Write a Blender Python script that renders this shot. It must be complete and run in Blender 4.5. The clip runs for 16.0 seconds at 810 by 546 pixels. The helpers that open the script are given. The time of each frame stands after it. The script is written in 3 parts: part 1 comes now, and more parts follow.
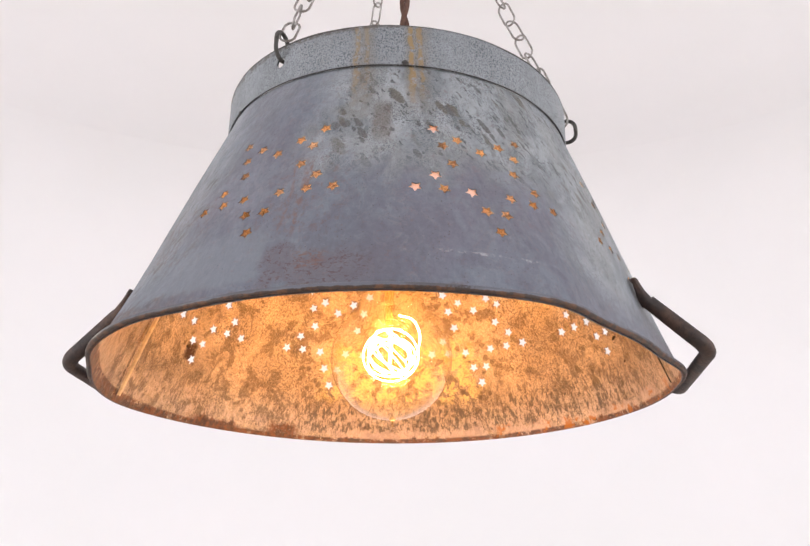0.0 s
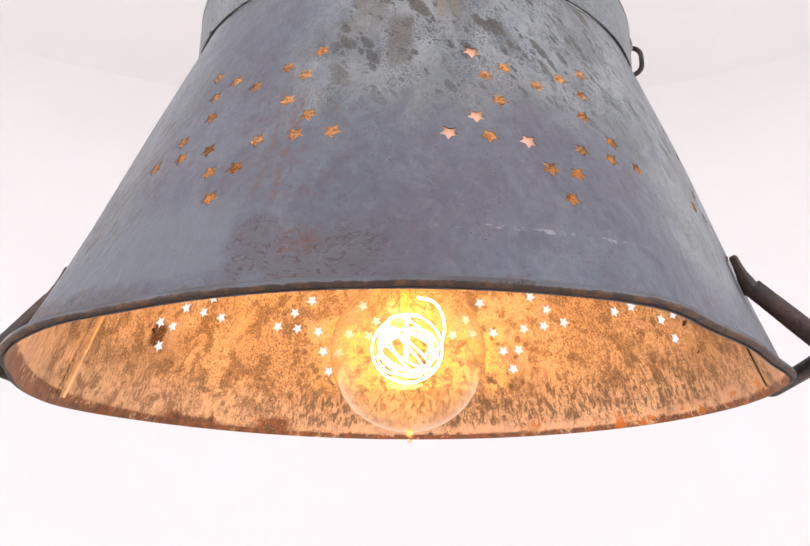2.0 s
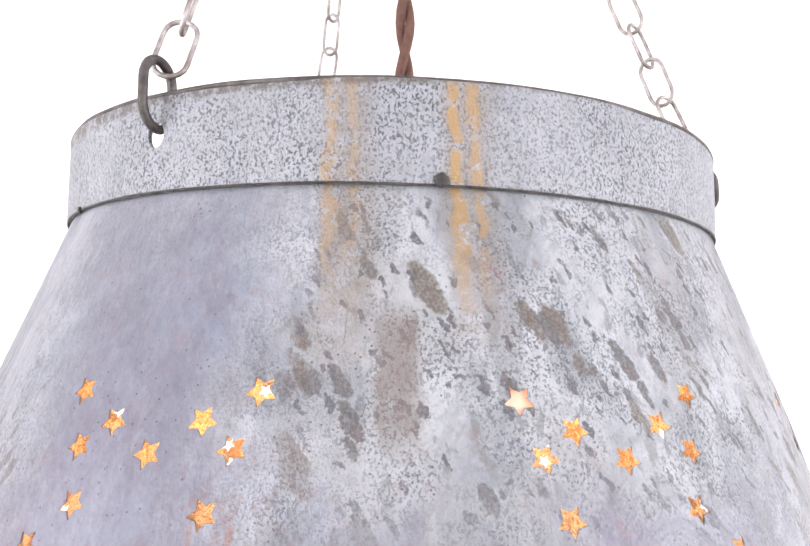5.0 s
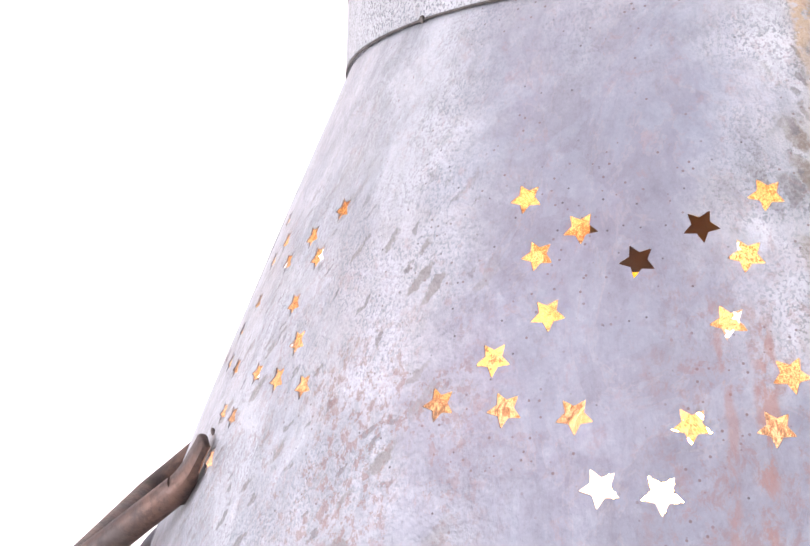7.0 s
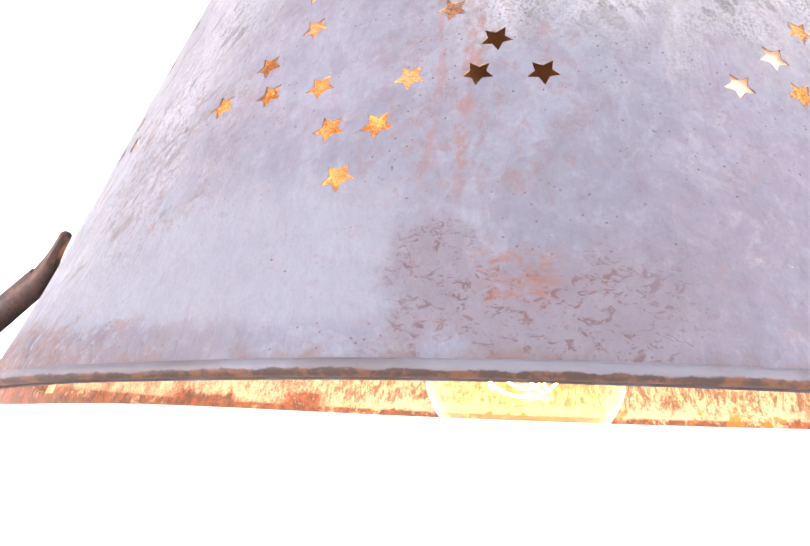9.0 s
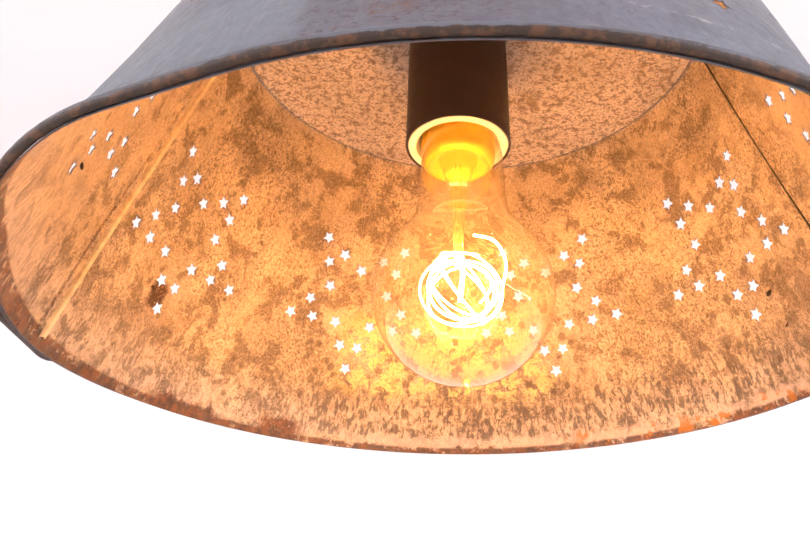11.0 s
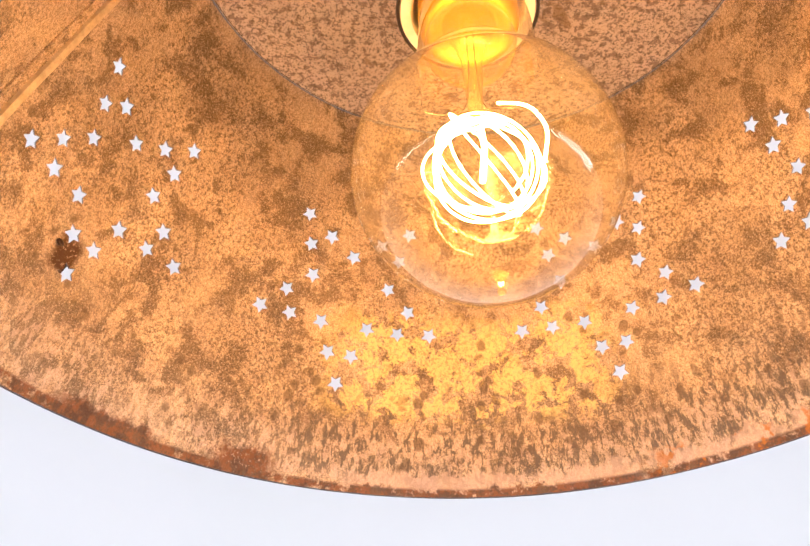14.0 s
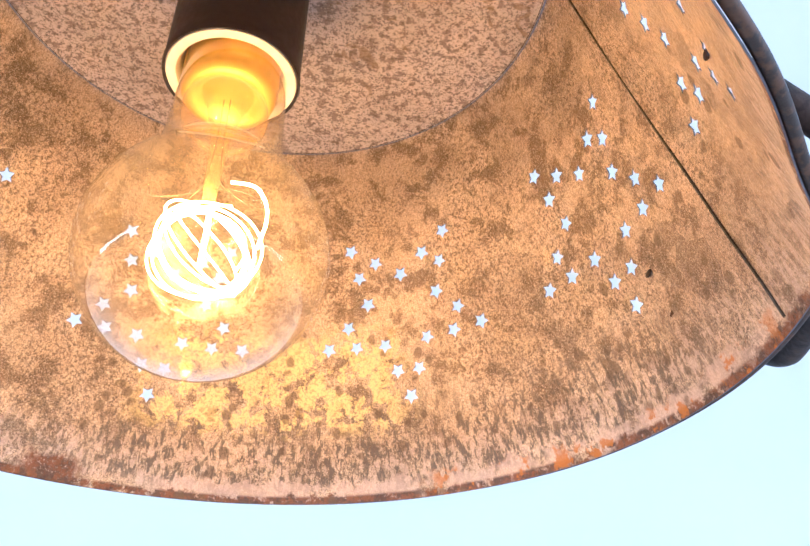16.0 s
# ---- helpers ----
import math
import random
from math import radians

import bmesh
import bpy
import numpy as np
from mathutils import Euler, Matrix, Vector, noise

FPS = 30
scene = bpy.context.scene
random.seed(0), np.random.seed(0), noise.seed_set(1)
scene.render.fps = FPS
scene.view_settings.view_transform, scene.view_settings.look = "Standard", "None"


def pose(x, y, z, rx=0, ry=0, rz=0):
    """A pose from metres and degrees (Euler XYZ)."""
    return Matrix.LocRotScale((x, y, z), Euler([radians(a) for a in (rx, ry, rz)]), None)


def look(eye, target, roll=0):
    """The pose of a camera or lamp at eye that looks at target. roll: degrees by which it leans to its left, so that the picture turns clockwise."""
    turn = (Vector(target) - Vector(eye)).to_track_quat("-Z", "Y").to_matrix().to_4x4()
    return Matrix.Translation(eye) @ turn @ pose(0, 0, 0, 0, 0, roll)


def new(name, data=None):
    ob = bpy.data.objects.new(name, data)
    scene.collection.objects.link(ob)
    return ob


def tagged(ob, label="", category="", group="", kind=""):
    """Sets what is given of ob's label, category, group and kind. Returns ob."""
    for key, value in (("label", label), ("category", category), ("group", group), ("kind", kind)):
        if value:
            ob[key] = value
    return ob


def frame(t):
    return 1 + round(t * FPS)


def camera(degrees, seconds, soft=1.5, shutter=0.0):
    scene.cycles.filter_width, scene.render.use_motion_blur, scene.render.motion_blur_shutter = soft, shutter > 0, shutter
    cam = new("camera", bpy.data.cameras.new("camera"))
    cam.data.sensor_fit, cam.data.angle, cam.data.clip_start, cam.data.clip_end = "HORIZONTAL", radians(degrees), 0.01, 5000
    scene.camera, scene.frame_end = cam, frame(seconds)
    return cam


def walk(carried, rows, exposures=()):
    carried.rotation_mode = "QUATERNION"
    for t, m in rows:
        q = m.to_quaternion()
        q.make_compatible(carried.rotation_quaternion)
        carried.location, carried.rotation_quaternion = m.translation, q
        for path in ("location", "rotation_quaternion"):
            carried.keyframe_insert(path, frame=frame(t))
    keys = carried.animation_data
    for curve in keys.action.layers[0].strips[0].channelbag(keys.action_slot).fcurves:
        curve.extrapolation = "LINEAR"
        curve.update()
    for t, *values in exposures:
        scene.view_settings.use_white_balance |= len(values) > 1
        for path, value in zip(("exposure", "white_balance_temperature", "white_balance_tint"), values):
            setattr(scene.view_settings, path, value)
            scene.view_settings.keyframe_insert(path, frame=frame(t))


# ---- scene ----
RZ = 1.75          # height of the shade's open rim above the floor
cam = camera(50.57, 16.0, 1.5)
# seconds, place relative to the rim's centre, then tilt, lean and turn in degrees
ROWS = [
    (0, 0.0124, -0.5621, -0.1402, 111.81, -0.15, 0.10),
    (0.5, 0.0038, -0.5352, -0.1373, 111.86, -0.20, 0.09),
    (1, 0.0048, -0.4970, -0.1237, 110.86, -0.24, -0.02),
    (1.5, 0.0003, -0.4698, -0.1028, 109.55, -0.53, 0.33),
    (2, 0.0019, -0.4472, -0.0787, 108.03, -0.34, 0.14),
    (2.5, 0.0115, -0.4301, -0.0468, 106.30, -0.29, 0.01),
    (3, 0.0096, -0.4046, -0.0054, 104.25, -0.23, 0.26),
    (3.2, 0.0151, -0.3991, 0.0113, 103.49, -0.09, -0.00),
    (5.3, -0.0233, -0.3397, 0.1404, 95.55, 0.28, -4.55),
    (5.5, -0.0305, -0.3360, 0.1486, 95.09, 0.40, -4.94),
    (6, -0.0620, -0.3287, 0.1403, 93.24, 0.14, -5.74),
    (6.2, -0.0775, -0.3246, 0.1346, 92.37, 0.09, -6.16),
    (6.5, -0.0983, -0.3169, 0.1223, 91.40, -0.29, -6.06),
    (7, -0.1308, -0.3138, 0.0976, 90.57, -0.89, -6.21),
    (7.5, -0.1452, -0.3099, 0.0614, 90.54, -1.58, -6.40),
    (8, -0.1478, -0.3085, 0.0253, 92.28, -1.71, -5.16),
    (8.2, -0.1384, -0.3095, 0.0103, 93.55, -2.07, -5.69),
    (8.5, -0.1085, -0.3222, 0.0050, 95.87, -2.24, -4.84),
    (9, -0.0658, -0.3367, -0.0096, 100.52, -2.28, -3.65),
    (9.5, -0.0388, -0.3461, -0.0338, 104.75, -2.14, -3.18),
    (9.7, -0.0365, -0.3494, -0.0482, 106.07, -2.24, -2.77),
    (11.8, -0.0354, -0.3399, -0.1899, 123.10, -0.75, -2.15),
    (12, -0.0341, -0.3335, -0.1993, 124.33, -0.67, -1.83),
    (12.5, -0.0312, -0.2909, -0.2189, 127.00, -0.50, -1.20),
    (13, -0.0257, -0.2414, -0.2096, 128.35, -0.27, -0.52),
    (13.5, -0.0232, -0.2127, -0.1963, 128.37, -0.06, 0.03),
    (14, -0.0237, -0.1858, -0.1615, 127.98, 0.19, -0.06),
    (14.5, -0.0229, -0.1674, -0.1489, 126.87, 0.21, -0.69),
    (15, 0.0051, -0.1792, -0.1380, 125.87, -0.30, -1.41),
    (15.5, 0.0399, -0.1976, -0.1353, 124.26, -0.78, -2.05),
    (16, 0.0613, -0.2361, -0.1332, 122.77, -1.27, -2.38),
]
EXPOSURES = [
    (0.0, -0.17, 6500, 10), (1.0, -0.24, 6500, 11), (2.0, -0.10, 6500, 11), (2.5, 0.16, 6500, 11), (3.0, 0.56, 6500, 12), (3.2, 0.64, 6500, 12), (5.3, 0.79, 6500, 15), (6.5, 1.05, 6550, 18), (9.0, 1.16, 6600, 20),
    (9.7, 0.75, 6600, 19), (11.8, 0.02, 6600, 12), (12.5, 0.0, 6500, 10), (14.5, -0.17, 5500, 4), (15.5, 0.0, 4600, 0), (16.0, 0.0, 4500, 0),
]
walk(cam, [(t, pose(x, y, RZ + z, rx, ry, rz)) for t, x, y, z, rx, ry, rz in ROWS], EXPOSURES)

# ---- daylight ----
world = bpy.data.worlds.new("overcast")
scene.world = world
world.use_nodes = True
sky = world.node_tree.nodes.new("ShaderNodeTexSky")
sky.sky_type, sky.sun_disc, sky.sun_elevation, sky.sun_rotation = "NISHITA", False, radians(40), radians(200)
world.node_tree.links.new(sky.outputs[0], world.node_tree.nodes["Background"].inputs[0])
world.node_tree.nodes["Background"].inputs[1].default_value = 0.1
sun = bpy.data.lights.new("sun", "SUN")
sun.energy, sun.angle, sun.color = 0.8, radians(15), (1, 0.96, 0.9)
new("sun", sun).matrix_world = look((0, -6, 6), (0, -2, 1))
ROOM_R, CEIL, COVE = 3.5, 3.3, 1.0
WINDOWS = [(-178, -130), (-50, -2)]      # azimuths of the two window openings, one to each side of the lamp
SILL, HEAD = 1.35, 2.25
WINDOW_WATTS = 126
for a, b in WINDOWS:
    mid = radians((a + b) / 2)
    lamp = bpy.data.lights.new("window_light", "AREA")
    lamp.shape, lamp.size, lamp.size_y = "RECTANGLE", ROOM_R * radians(b - a) * 0.92, HEAD - SILL - 0.1
    lamp.energy, lamp.color = WINDOW_WATTS, (0.97, 0.97, 1.0)
    r = ROOM_R + 0.1
    new("window_light", lamp).matrix_world = look((r * math.cos(mid), r * math.sin(mid), (SILL + HEAD) / 2), (0, 0, (SILL + HEAD) / 2))


# ---- materials ----
class Mat:
    """A small node builder."""

    def __init__(self, name):
        self.m = bpy.data.materials.new(name)
        self.m.use_nodes = True
        self.t = self.m.node_tree
        self.b = self.t.nodes["Principled BSDF"]
        self.co = self.node("ShaderNodeTexCoord").outputs["Object"]

    def node(self, kind, **ins):
        n = self.t.nodes.new(kind)
        for k, x in ins.items():
            self.put(n.inputs[k.replace("_", " ")], x)
        return n

    def put(self, socket, x):
        if isinstance(x, bpy.types.NodeSocket):
            self.t.links.new(x, socket)
        elif isinstance(x, tuple) and len(x) == 3 and socket.type == "RGBA":
            socket.default_value = (*x, 1)
        else:
            socket.default_value = x

    def math(self, op, a, b=0.0, c=0.0):
        n = self.t.nodes.new("ShaderNodeMath")
        n.operation = op
        for i, x in enumerate((a, b, c)):
            self.put(n.inputs[i], x)
        return n.outputs[0]

    def mul(self, *xs):
        out = xs[0]
        for x in xs[1:]:
            out = self.math("MULTIPLY", out, x)
        return out

    def band(self, x, lo0, lo1, hi0=None, hi1=None):
        """Rises from 0 to 1 between lo0 and lo1, and falls again between hi0 and hi1."""
        out = self.ease(x, lo0, lo1)
        if hi0 is not None:
            out = self.mul(out, self.ease(x, hi1, hi0))
        return out

    def ease(self, x, zero, one):
        n = self.t.nodes.new("ShaderNodeMapRange")
        n.interpolation_type = "SMOOTHSTEP"
        flip = zero > one
        self.put(n.inputs[0], x)
        n.inputs[1].default_value, n.inputs[2].default_value = min(zero, one), max(zero, one)
        n.inputs[3].default_value, n.inputs[4].default_value = (1, 0) if flip else (0, 1)
        return n.outputs[0]

    def stretch(self, sx, sy, sz, shift=0.0):
        n = self.t.nodes.new("ShaderNodeMapping")
        self.t.links.new(self.co, n.inputs[0])
        n.inputs[1].default_value = (shift, shift * 0.7, shift * 1.3)
        n.inputs[3].default_value = (sx, sy, sz)
        return n.outputs[0]

    def noise(self, scale, detail=4.0, rough=0.55, at=None, warp=0.0):
        n = self.node("ShaderNodeTexNoise", Vector=at or self.co, Scale=scale, Detail=detail, Roughness=rough, Distortion=warp)
        return n.outputs[0]

    def cells(self, scale, at=None, feature="F1"):
        n = self.node("ShaderNodeTexVoronoi", Vector=at or self.co, Scale=scale)
        n.feature = feature
        return n

    def mix(self, fac, a, b, blend="MIX"):
        n = self.t.nodes.new("ShaderNodeMix")
        n.data_type, n.blend_type = "RGBA", blend
        self.put(n.inputs[0], fac)
        self.put(n.inputs[6], a)
        self.put(n.inputs[7], b)
        return n.outputs[2]

    def axes(self):
        s = self.node("ShaderNodeSeparateXYZ", Vector=self.co)
        x, y, z = s.outputs
        return self.mul(self.math("ARCTAN2", y, x), 180 / math.pi), z

    def bump(self, height, strength, distance):
        n = self.node("ShaderNodeBump", Height=height, Strength=strength, Distance=distance)
        self.t.links.new(n.outputs[0], self.b.inputs["Normal"])

    def set(self, **ins):
        for k, x in ins.items():
            self.put(self.b.inputs[k.replace("_", " ")], x)
        return self.m


def zinc_outside():
    k = Mat("weathered_zinc")
    az, z = k.axes()
    around = k.mul(az, 0.0026)                     # metres round the cone at half its height

    def leaning(lean, wide, tall, shift):
        """The sheet unrolled, its marks leaning with the run-off; each cell wide by tall metres."""
        ragged = k.mul(k.math("SUBTRACT", k.noise(260, 4, 0.6), 0.5), 0.006)
        u = k.math("ADD", k.math("MULTIPLY_ADD", z, lean, around), ragged)
        v = k.math("ADD", z, k.mul(k.math("SUBTRACT", k.noise(190, 4, 0.6, k.stretch(1, 1, 1, 4.4)), 0.5), 0.010))
        c = k.t.nodes.new("ShaderNodeCombineXYZ")
        k.put(c.inputs[0], k.math("MULTIPLY_ADD", u, 1 / wide, shift))
        k.put(c.inputs[1], k.mul(v, 1 / tall))
        n = k.cells(1.0, c.outputs[0])
        chance = k.node("ShaderNodeSeparateColor", Color=n.outputs["Color"]).outputs
        return n.outputs["Distance"], chance[0], chance[1]

    soft = k.noise(9, 3)
    smooth = k.mix(k.ease(soft, 0.38, 0.62), (0.172, 0.194, 0.236), (0.176, 0.174, 0.216))
    wash = k.noise(24, 6, 0.62, k.stretch(1, 1, 0.4, 3.1), 0.9)
    smooth = k.mix(k.mul(k.ease(wash, 0.49, 0.60), 0.42), smooth, (0.124, 0.126, 0.156))
    pool = k.noise(34, 6, 0.66, k.stretch(1, 1, 0.6, 8.3), 0.4)
    smooth = k.mix(k.mul(k.ease(pool, 0.49, 0.54), 0.5), smooth, (0.205, 0.222, 0.262))
    # dried puddles with a crisp edge, and faint rain streaks
    puddle = k.noise(27, 6, 0.62, k.stretch(1, 1, 0.75, 21.0), 1.3)
    smooth = k.mix(k.mul(k.ease(puddle, 0.515, 0.527), 0.38), smooth, (0.130, 0.132, 0.164))
    smooth = k.mix(k.mul(k.band(puddle, 0.507, 0.514, 0.520, 0.528), 0.35), smooth, (0.215, 0.190, 0.200))
    second = k.noise(44, 6, 0.62, k.stretch(1, 1, 0.7, 33.0), 1.0)
    smooth = k.mix(k.mul(k.ease(second, 0.55, 0.562), 0.30), smooth, (0.205, 0.228, 0.272))
    rain = k.noise(420, 3, 0.6, k.stretch(1, 1, 0.10, 6.6))
    smooth = k.mix(k.mul(k.ease(rain, 0.54, 0.64), 0.16), smooth, (0.090, 0.086, 0.104))
    # where the coat is rough and pale: towards the foot, on the foot itself and at the side
    on_foot = k.band(k.math("MULTIPLY_ADD", k.node("ShaderNodeSeparateXYZ", Vector=k.co).outputs[0], 0.026, z), 0.1712, 0.1718)
    edge = k.mul(k.math("SUBTRACT", k.noise(30, 5, 0.65), 0.5), 26)
    rag = k.math("ADD", az, edge)
    rise = k.math("ADD", z, k.mul(k.math("SUBTRACT", wash, 0.5), 0.09))
    rough = k.math("MAXIMUM", k.mul(k.band(rise, 0.066, 0.104), k.band(rag, -113, -95, -20, 20)), on_foot)
    rough = k.math("MAXIMUM", rough, k.mul(k.ease(rag, -122, -138), k.ease(z, 0.008, 0.035), 0.55))
    rough = k.math("MAXIMUM", rough, k.mul(k.ease(rag, -60, -45), k.ease(z, 0.005, 0.04), 0.85))
    rough = k.math("MAXIMUM", rough, k.mul(k.ease(rise, 0.13, 0.19), 0.4))
    cloud = k.noise(42, 6, 0.65, k.stretch(1, 1, 0.5), 0.7)
    coat = k.mix(k.ease(cloud, 0.38, 0.60), (0.235, 0.258, 0.275), (0.395, 0.425, 0.445))
    coat = k.mix(k.mul(k.ease(k.noise(30, 4, 0.6, k.stretch(1, 1, 0.6, 15.0)), 0.5, 0.6), 0.5), coat, (0.30, 0.31, 0.30))
    coat = k.mix(k.mul(on_foot, 0.75), coat, (0.265, 0.285, 0.305))
    col = k.mix(rough, smooth, coat)
    mottle = k.noise(210, 9, 0.78, k.stretch(1, 1, 0.8, 2.6))
    col = k.mix(k.mul(k.ease(mottle, 0.48, 0.64), 0.36), col, k.mix(0.42, col, (0.03, 0.025, 0.035)))
    col = k.mix(k.mul(k.ease(mottle, 0.48, 0.34), 0.4), col, k.mix(0.25, col, (0.50, 0.52, 0.56)))
    pits = k.cells(420).outputs["Distance"]
    col = k.mix(k.mul(k.ease(pits, 0.16, 0.10), k.ease(k.noise(45, 4), 0.46, 0.56), 0.8), col, (0.085, 0.05, 0.045))
    # smooth pale field beside the rust near the rim
    field = k.mul(k.band(az, -143, -136, -110, -108.7), k.band(z, 0.008, 0.013, 0.036, 0.05))
    col = k.mix(k.mul(field, 0.7), col, (0.20, 0.218, 0.25))
    # fine dark crystal flecks, and pale ones between them
    fleck = k.noise(1250, 3, 0.65, k.stretch(1, 1, 0.85))
    patch = k.ease(k.noise(55, 4, 0.6), 0.36, 0.6)
    amount = k.math("MULTIPLY_ADD", k.math("MAXIMUM", k.mul(rough, patch, 0.85), k.mul(on_foot, k.math("MULTIPLY_ADD", patch, 0.45, 0.60))), 0.9, 0.06)
    col = k.mix(k.mul(k.ease(fleck, 0.515, 0.570), amount, 0.9), col, (0.042, 0.053, 0.066))
    pale = k.noise(1300, 2, 0.6, k.stretch(1, 1, 0.8, 7.7))
    col = k.mix(k.mul(k.ease(pale, 0.55, 0.66), amount, 0.3), col, (0.46, 0.48, 0.49))
    # dark smears that lean with the run-off, and brown blots dried into the pale coat
    below = k.ease(z, 0.172, 0.164)
    lean = k.node("ShaderNodeMapping", Vector=k.co)
    lean.inputs[2].default_value, lean.inputs[3].default_value = (0, radians(-24), radians(30)), (1, 1, 0.28)
    smear = k.noise(230, 5, 0.65, lean.outputs[0], 0.4)
    col = k.mix(k.mul(k.ease(smear, 0.56, 0.64), rough, below, 0.5), col, (0.11, 0.115, 0.12))
    blot = k.noise(128, 3, 0.55, k.stretch(1, 1, 0.55, 1.7), 0.3)
    upper = k.mul(k.band(rag, -106, -96, -8, 14), k.ease(z, 0.070, 0.105), below)
    for wide, tall, shift, often, tone in ((0.0105, 0.021, 0.0, 0.50, (0.105, 0.088, 0.066)), (0.0062, 0.0125, 3.7, 0.46, (0.088, 0.088, 0.086)), (0.0030, 0.0052, 8.1, 0.42, (0.075, 0.080, 0.086))):
        near, pick, size = leaning(0.42, wide, tall, shift)
        reach = k.math("MULTIPLY_ADD", size, 0.20, 0.20)
        spot = k.mul(k.ease(k.math("SUBTRACT", near, reach), 0.06, -0.05), k.math("LESS_THAN", pick, often), upper)
        col = k.mix(k.mul(spot, k.math("MULTIPLY_ADD", k.ease(fleck, 0.40, 0.56), 0.25, 0.7)), col, tone)
    west = k.mul(k.band(rag, -172, -158, -134, -122), k.band(z, 0.012, 0.030, 0.100, 0.150))
    for wide, tall, shift, often, tone in ((0.0060, 0.0150, 1.3, 0.40, (0.115, 0.108, 0.100)), (0.0032, 0.0070, 5.9, 0.40, (0.085, 0.084, 0.084))):
        near, pick, size = leaning(-0.55, wide, tall, shift)
        spot = k.mul(k.ease(k.math("SUBTRACT", near, k.math("MULTIPLY_ADD", size, 0.18, 0.16)), 0.08, -0.05), k.math("LESS_THAN", pick, often), west)
        col = k.mix(k.mul(spot, 0.72), col, tone)
    blot2 = k.noise(330, 6, 0.7, k.stretch(1, 1, 0.6, 5.2), 0.4)
    col = k.mix(k.mul(k.ease(blot2, 0.59, 0.67), k.math("MULTIPLY_ADD", rough, 0.15, 0.12)), col, (0.125, 0.085, 0.08))
    grain = k.noise(260, 5, 0.68)
    # rust: runs under the foot, a red patch, and an orange bloom along the rim
    wob = k.math("ADD", az, k.mul(k.math("SUBTRACT", k.noise(70, 4), 0.5), 4))
    run = k.math("MAXIMUM", k.band(wob, -99.6, -98.9, -98.2, -97.5), k.mul(k.band(wob, -96.5, -96, -95.4, -94.8), 0.7))
    run2 = k.math("MAXIMUM", k.band(wob, -84.4, -83.7, -82.8, -82.2), k.mul(k.band(wob, -81.6, -81.0, -80.3, -79.7), 0.8))
    runs = k.mul(k.math("MAXIMUM", k.mul(run, 0.55), run2), k.band(k.math("ADD", z, k.mul(k.math("SUBTRACT", cloud, 0.5), 0.05)), 0.13, 0.165), k.ease(grain, 0.38, 0.52))
    col = k.mix(k.mul(runs, 0.95), col, (0.46, 0.27, 0.06))
    shade = k.mul(k.math("MAXIMUM", k.band(wob, -101, -98, -95, -92), k.band(wob, -86, -84, -80, -77)), k.band(z, 0.11, 0.15), k.ease(grain, 0.3, 0.55))
    col = k.mix(k.mul(shade, 0.5), col, (0.19, 0.155, 0.115))
    tear = k.mul(k.band(wob, -93.2, -92, -89.5, -88), k.band(z, 0.10, 0.112, 0.132, 0.142), k.ease(cloud, 0.36, 0.5))
    col = k.mix(k.mul(tear, 0.65), col, (0.15, 0.12, 0.105))
    speck = k.cells(620, k.stretch(1, 1, 1, 2.0))
    rare = k.node("ShaderNodeSeparateColor", Color=speck.outputs["Color"]).outputs[0]
    dots = k.mul(k.ease(speck.outputs["Distance"], 0.22, 0.12), k.math("LESS_THAN", rare, 0.07), below, k.ease(k.noise(28, 3), 0.44, 0.54))
    col = k.mix(k.mul(dots, 0.85), col, (0.030, 0.024, 0.026))
    rag2 = k.math("ADD", az, k.mul(k.math("SUBTRACT", k.noise(60, 5, 0.65, k.stretch(1, 1, 1, 11.0)), 0.5), 9))
    stain = k.mul(k.band(rag2, -110.5, -107.5, -97, -86), k.band(rise, 0.002, 0.010, 0.026, 0.038))
    col = k.mix(k.mul(stain, 0.55), col, (0.135, 0.112, 0.130))
    worms = k.noise(330, 6, 0.72, k.stretch(1, 1, 1.6, 2.2), 0.9)
    col = k.mix(k.mul(stain, k.ease(worms, 0.53, 0.60), 0.75), col, (0.085, 0.036, 0.030))
    heart = k.mul(k.band(wob, -104.5, -102.5, -99.5, -97), k.band(z, 0.013, 0.017, 0.023, 0.029), k.ease(k.noise(240, 6, 0.75, k.stretch(1, 1, 2.0, 7.0), 0.3), 0.44, 0.60))
    col = k.mix(k.mul(heart, 0.62), col, (0.20, 0.075, 0.030))
    tail = k.math("ADD", az, k.mul(k.math("SUBTRACT", k.noise(60, 3, 0.6, k.stretch(1, 1, 0.4)), 0.5), 4))
    red2 = k.mul(k.math("MAXIMUM", k.band(tail, -106.2, -105.6, -105.2, -104.6), k.mul(k.band(tail, -108.4, -108.0, -107.7, -107.2), 0.7)), k.band(z, 0.034, 0.045, 0.085, 0.098), k.ease(k.noise(250, 6, 0.7, k.stretch(1, 1, 0.4), 0.4), 0.42, 0.54))
    col = k.mix(k.mul(red2, 0.6), col, (0.21, 0.095, 0.060))
    blush = k.mul(k.band(wob, -116, -110, -100, -94), k.band(z, 0.030, 0.045, 0.090, 0.110), k.ease(k.noise(250, 7, 0.75, k.stretch(1, 1, 0.7), 0.4), 0.50, 0.62))
    col = k.mix(k.mul(blush, 0.5), col, (0.165, 0.095, 0.085))
    pink = k.noise(240, 7, 0.75, k.stretch(1, 1, 0.8, 9.0), 0.5)
    col = k.mix(k.mul(k.ease(pink, 0.56, 0.64), 0.26, k.ease(z, 0.175, 0.165)), col, (0.215, 0.12, 0.11))
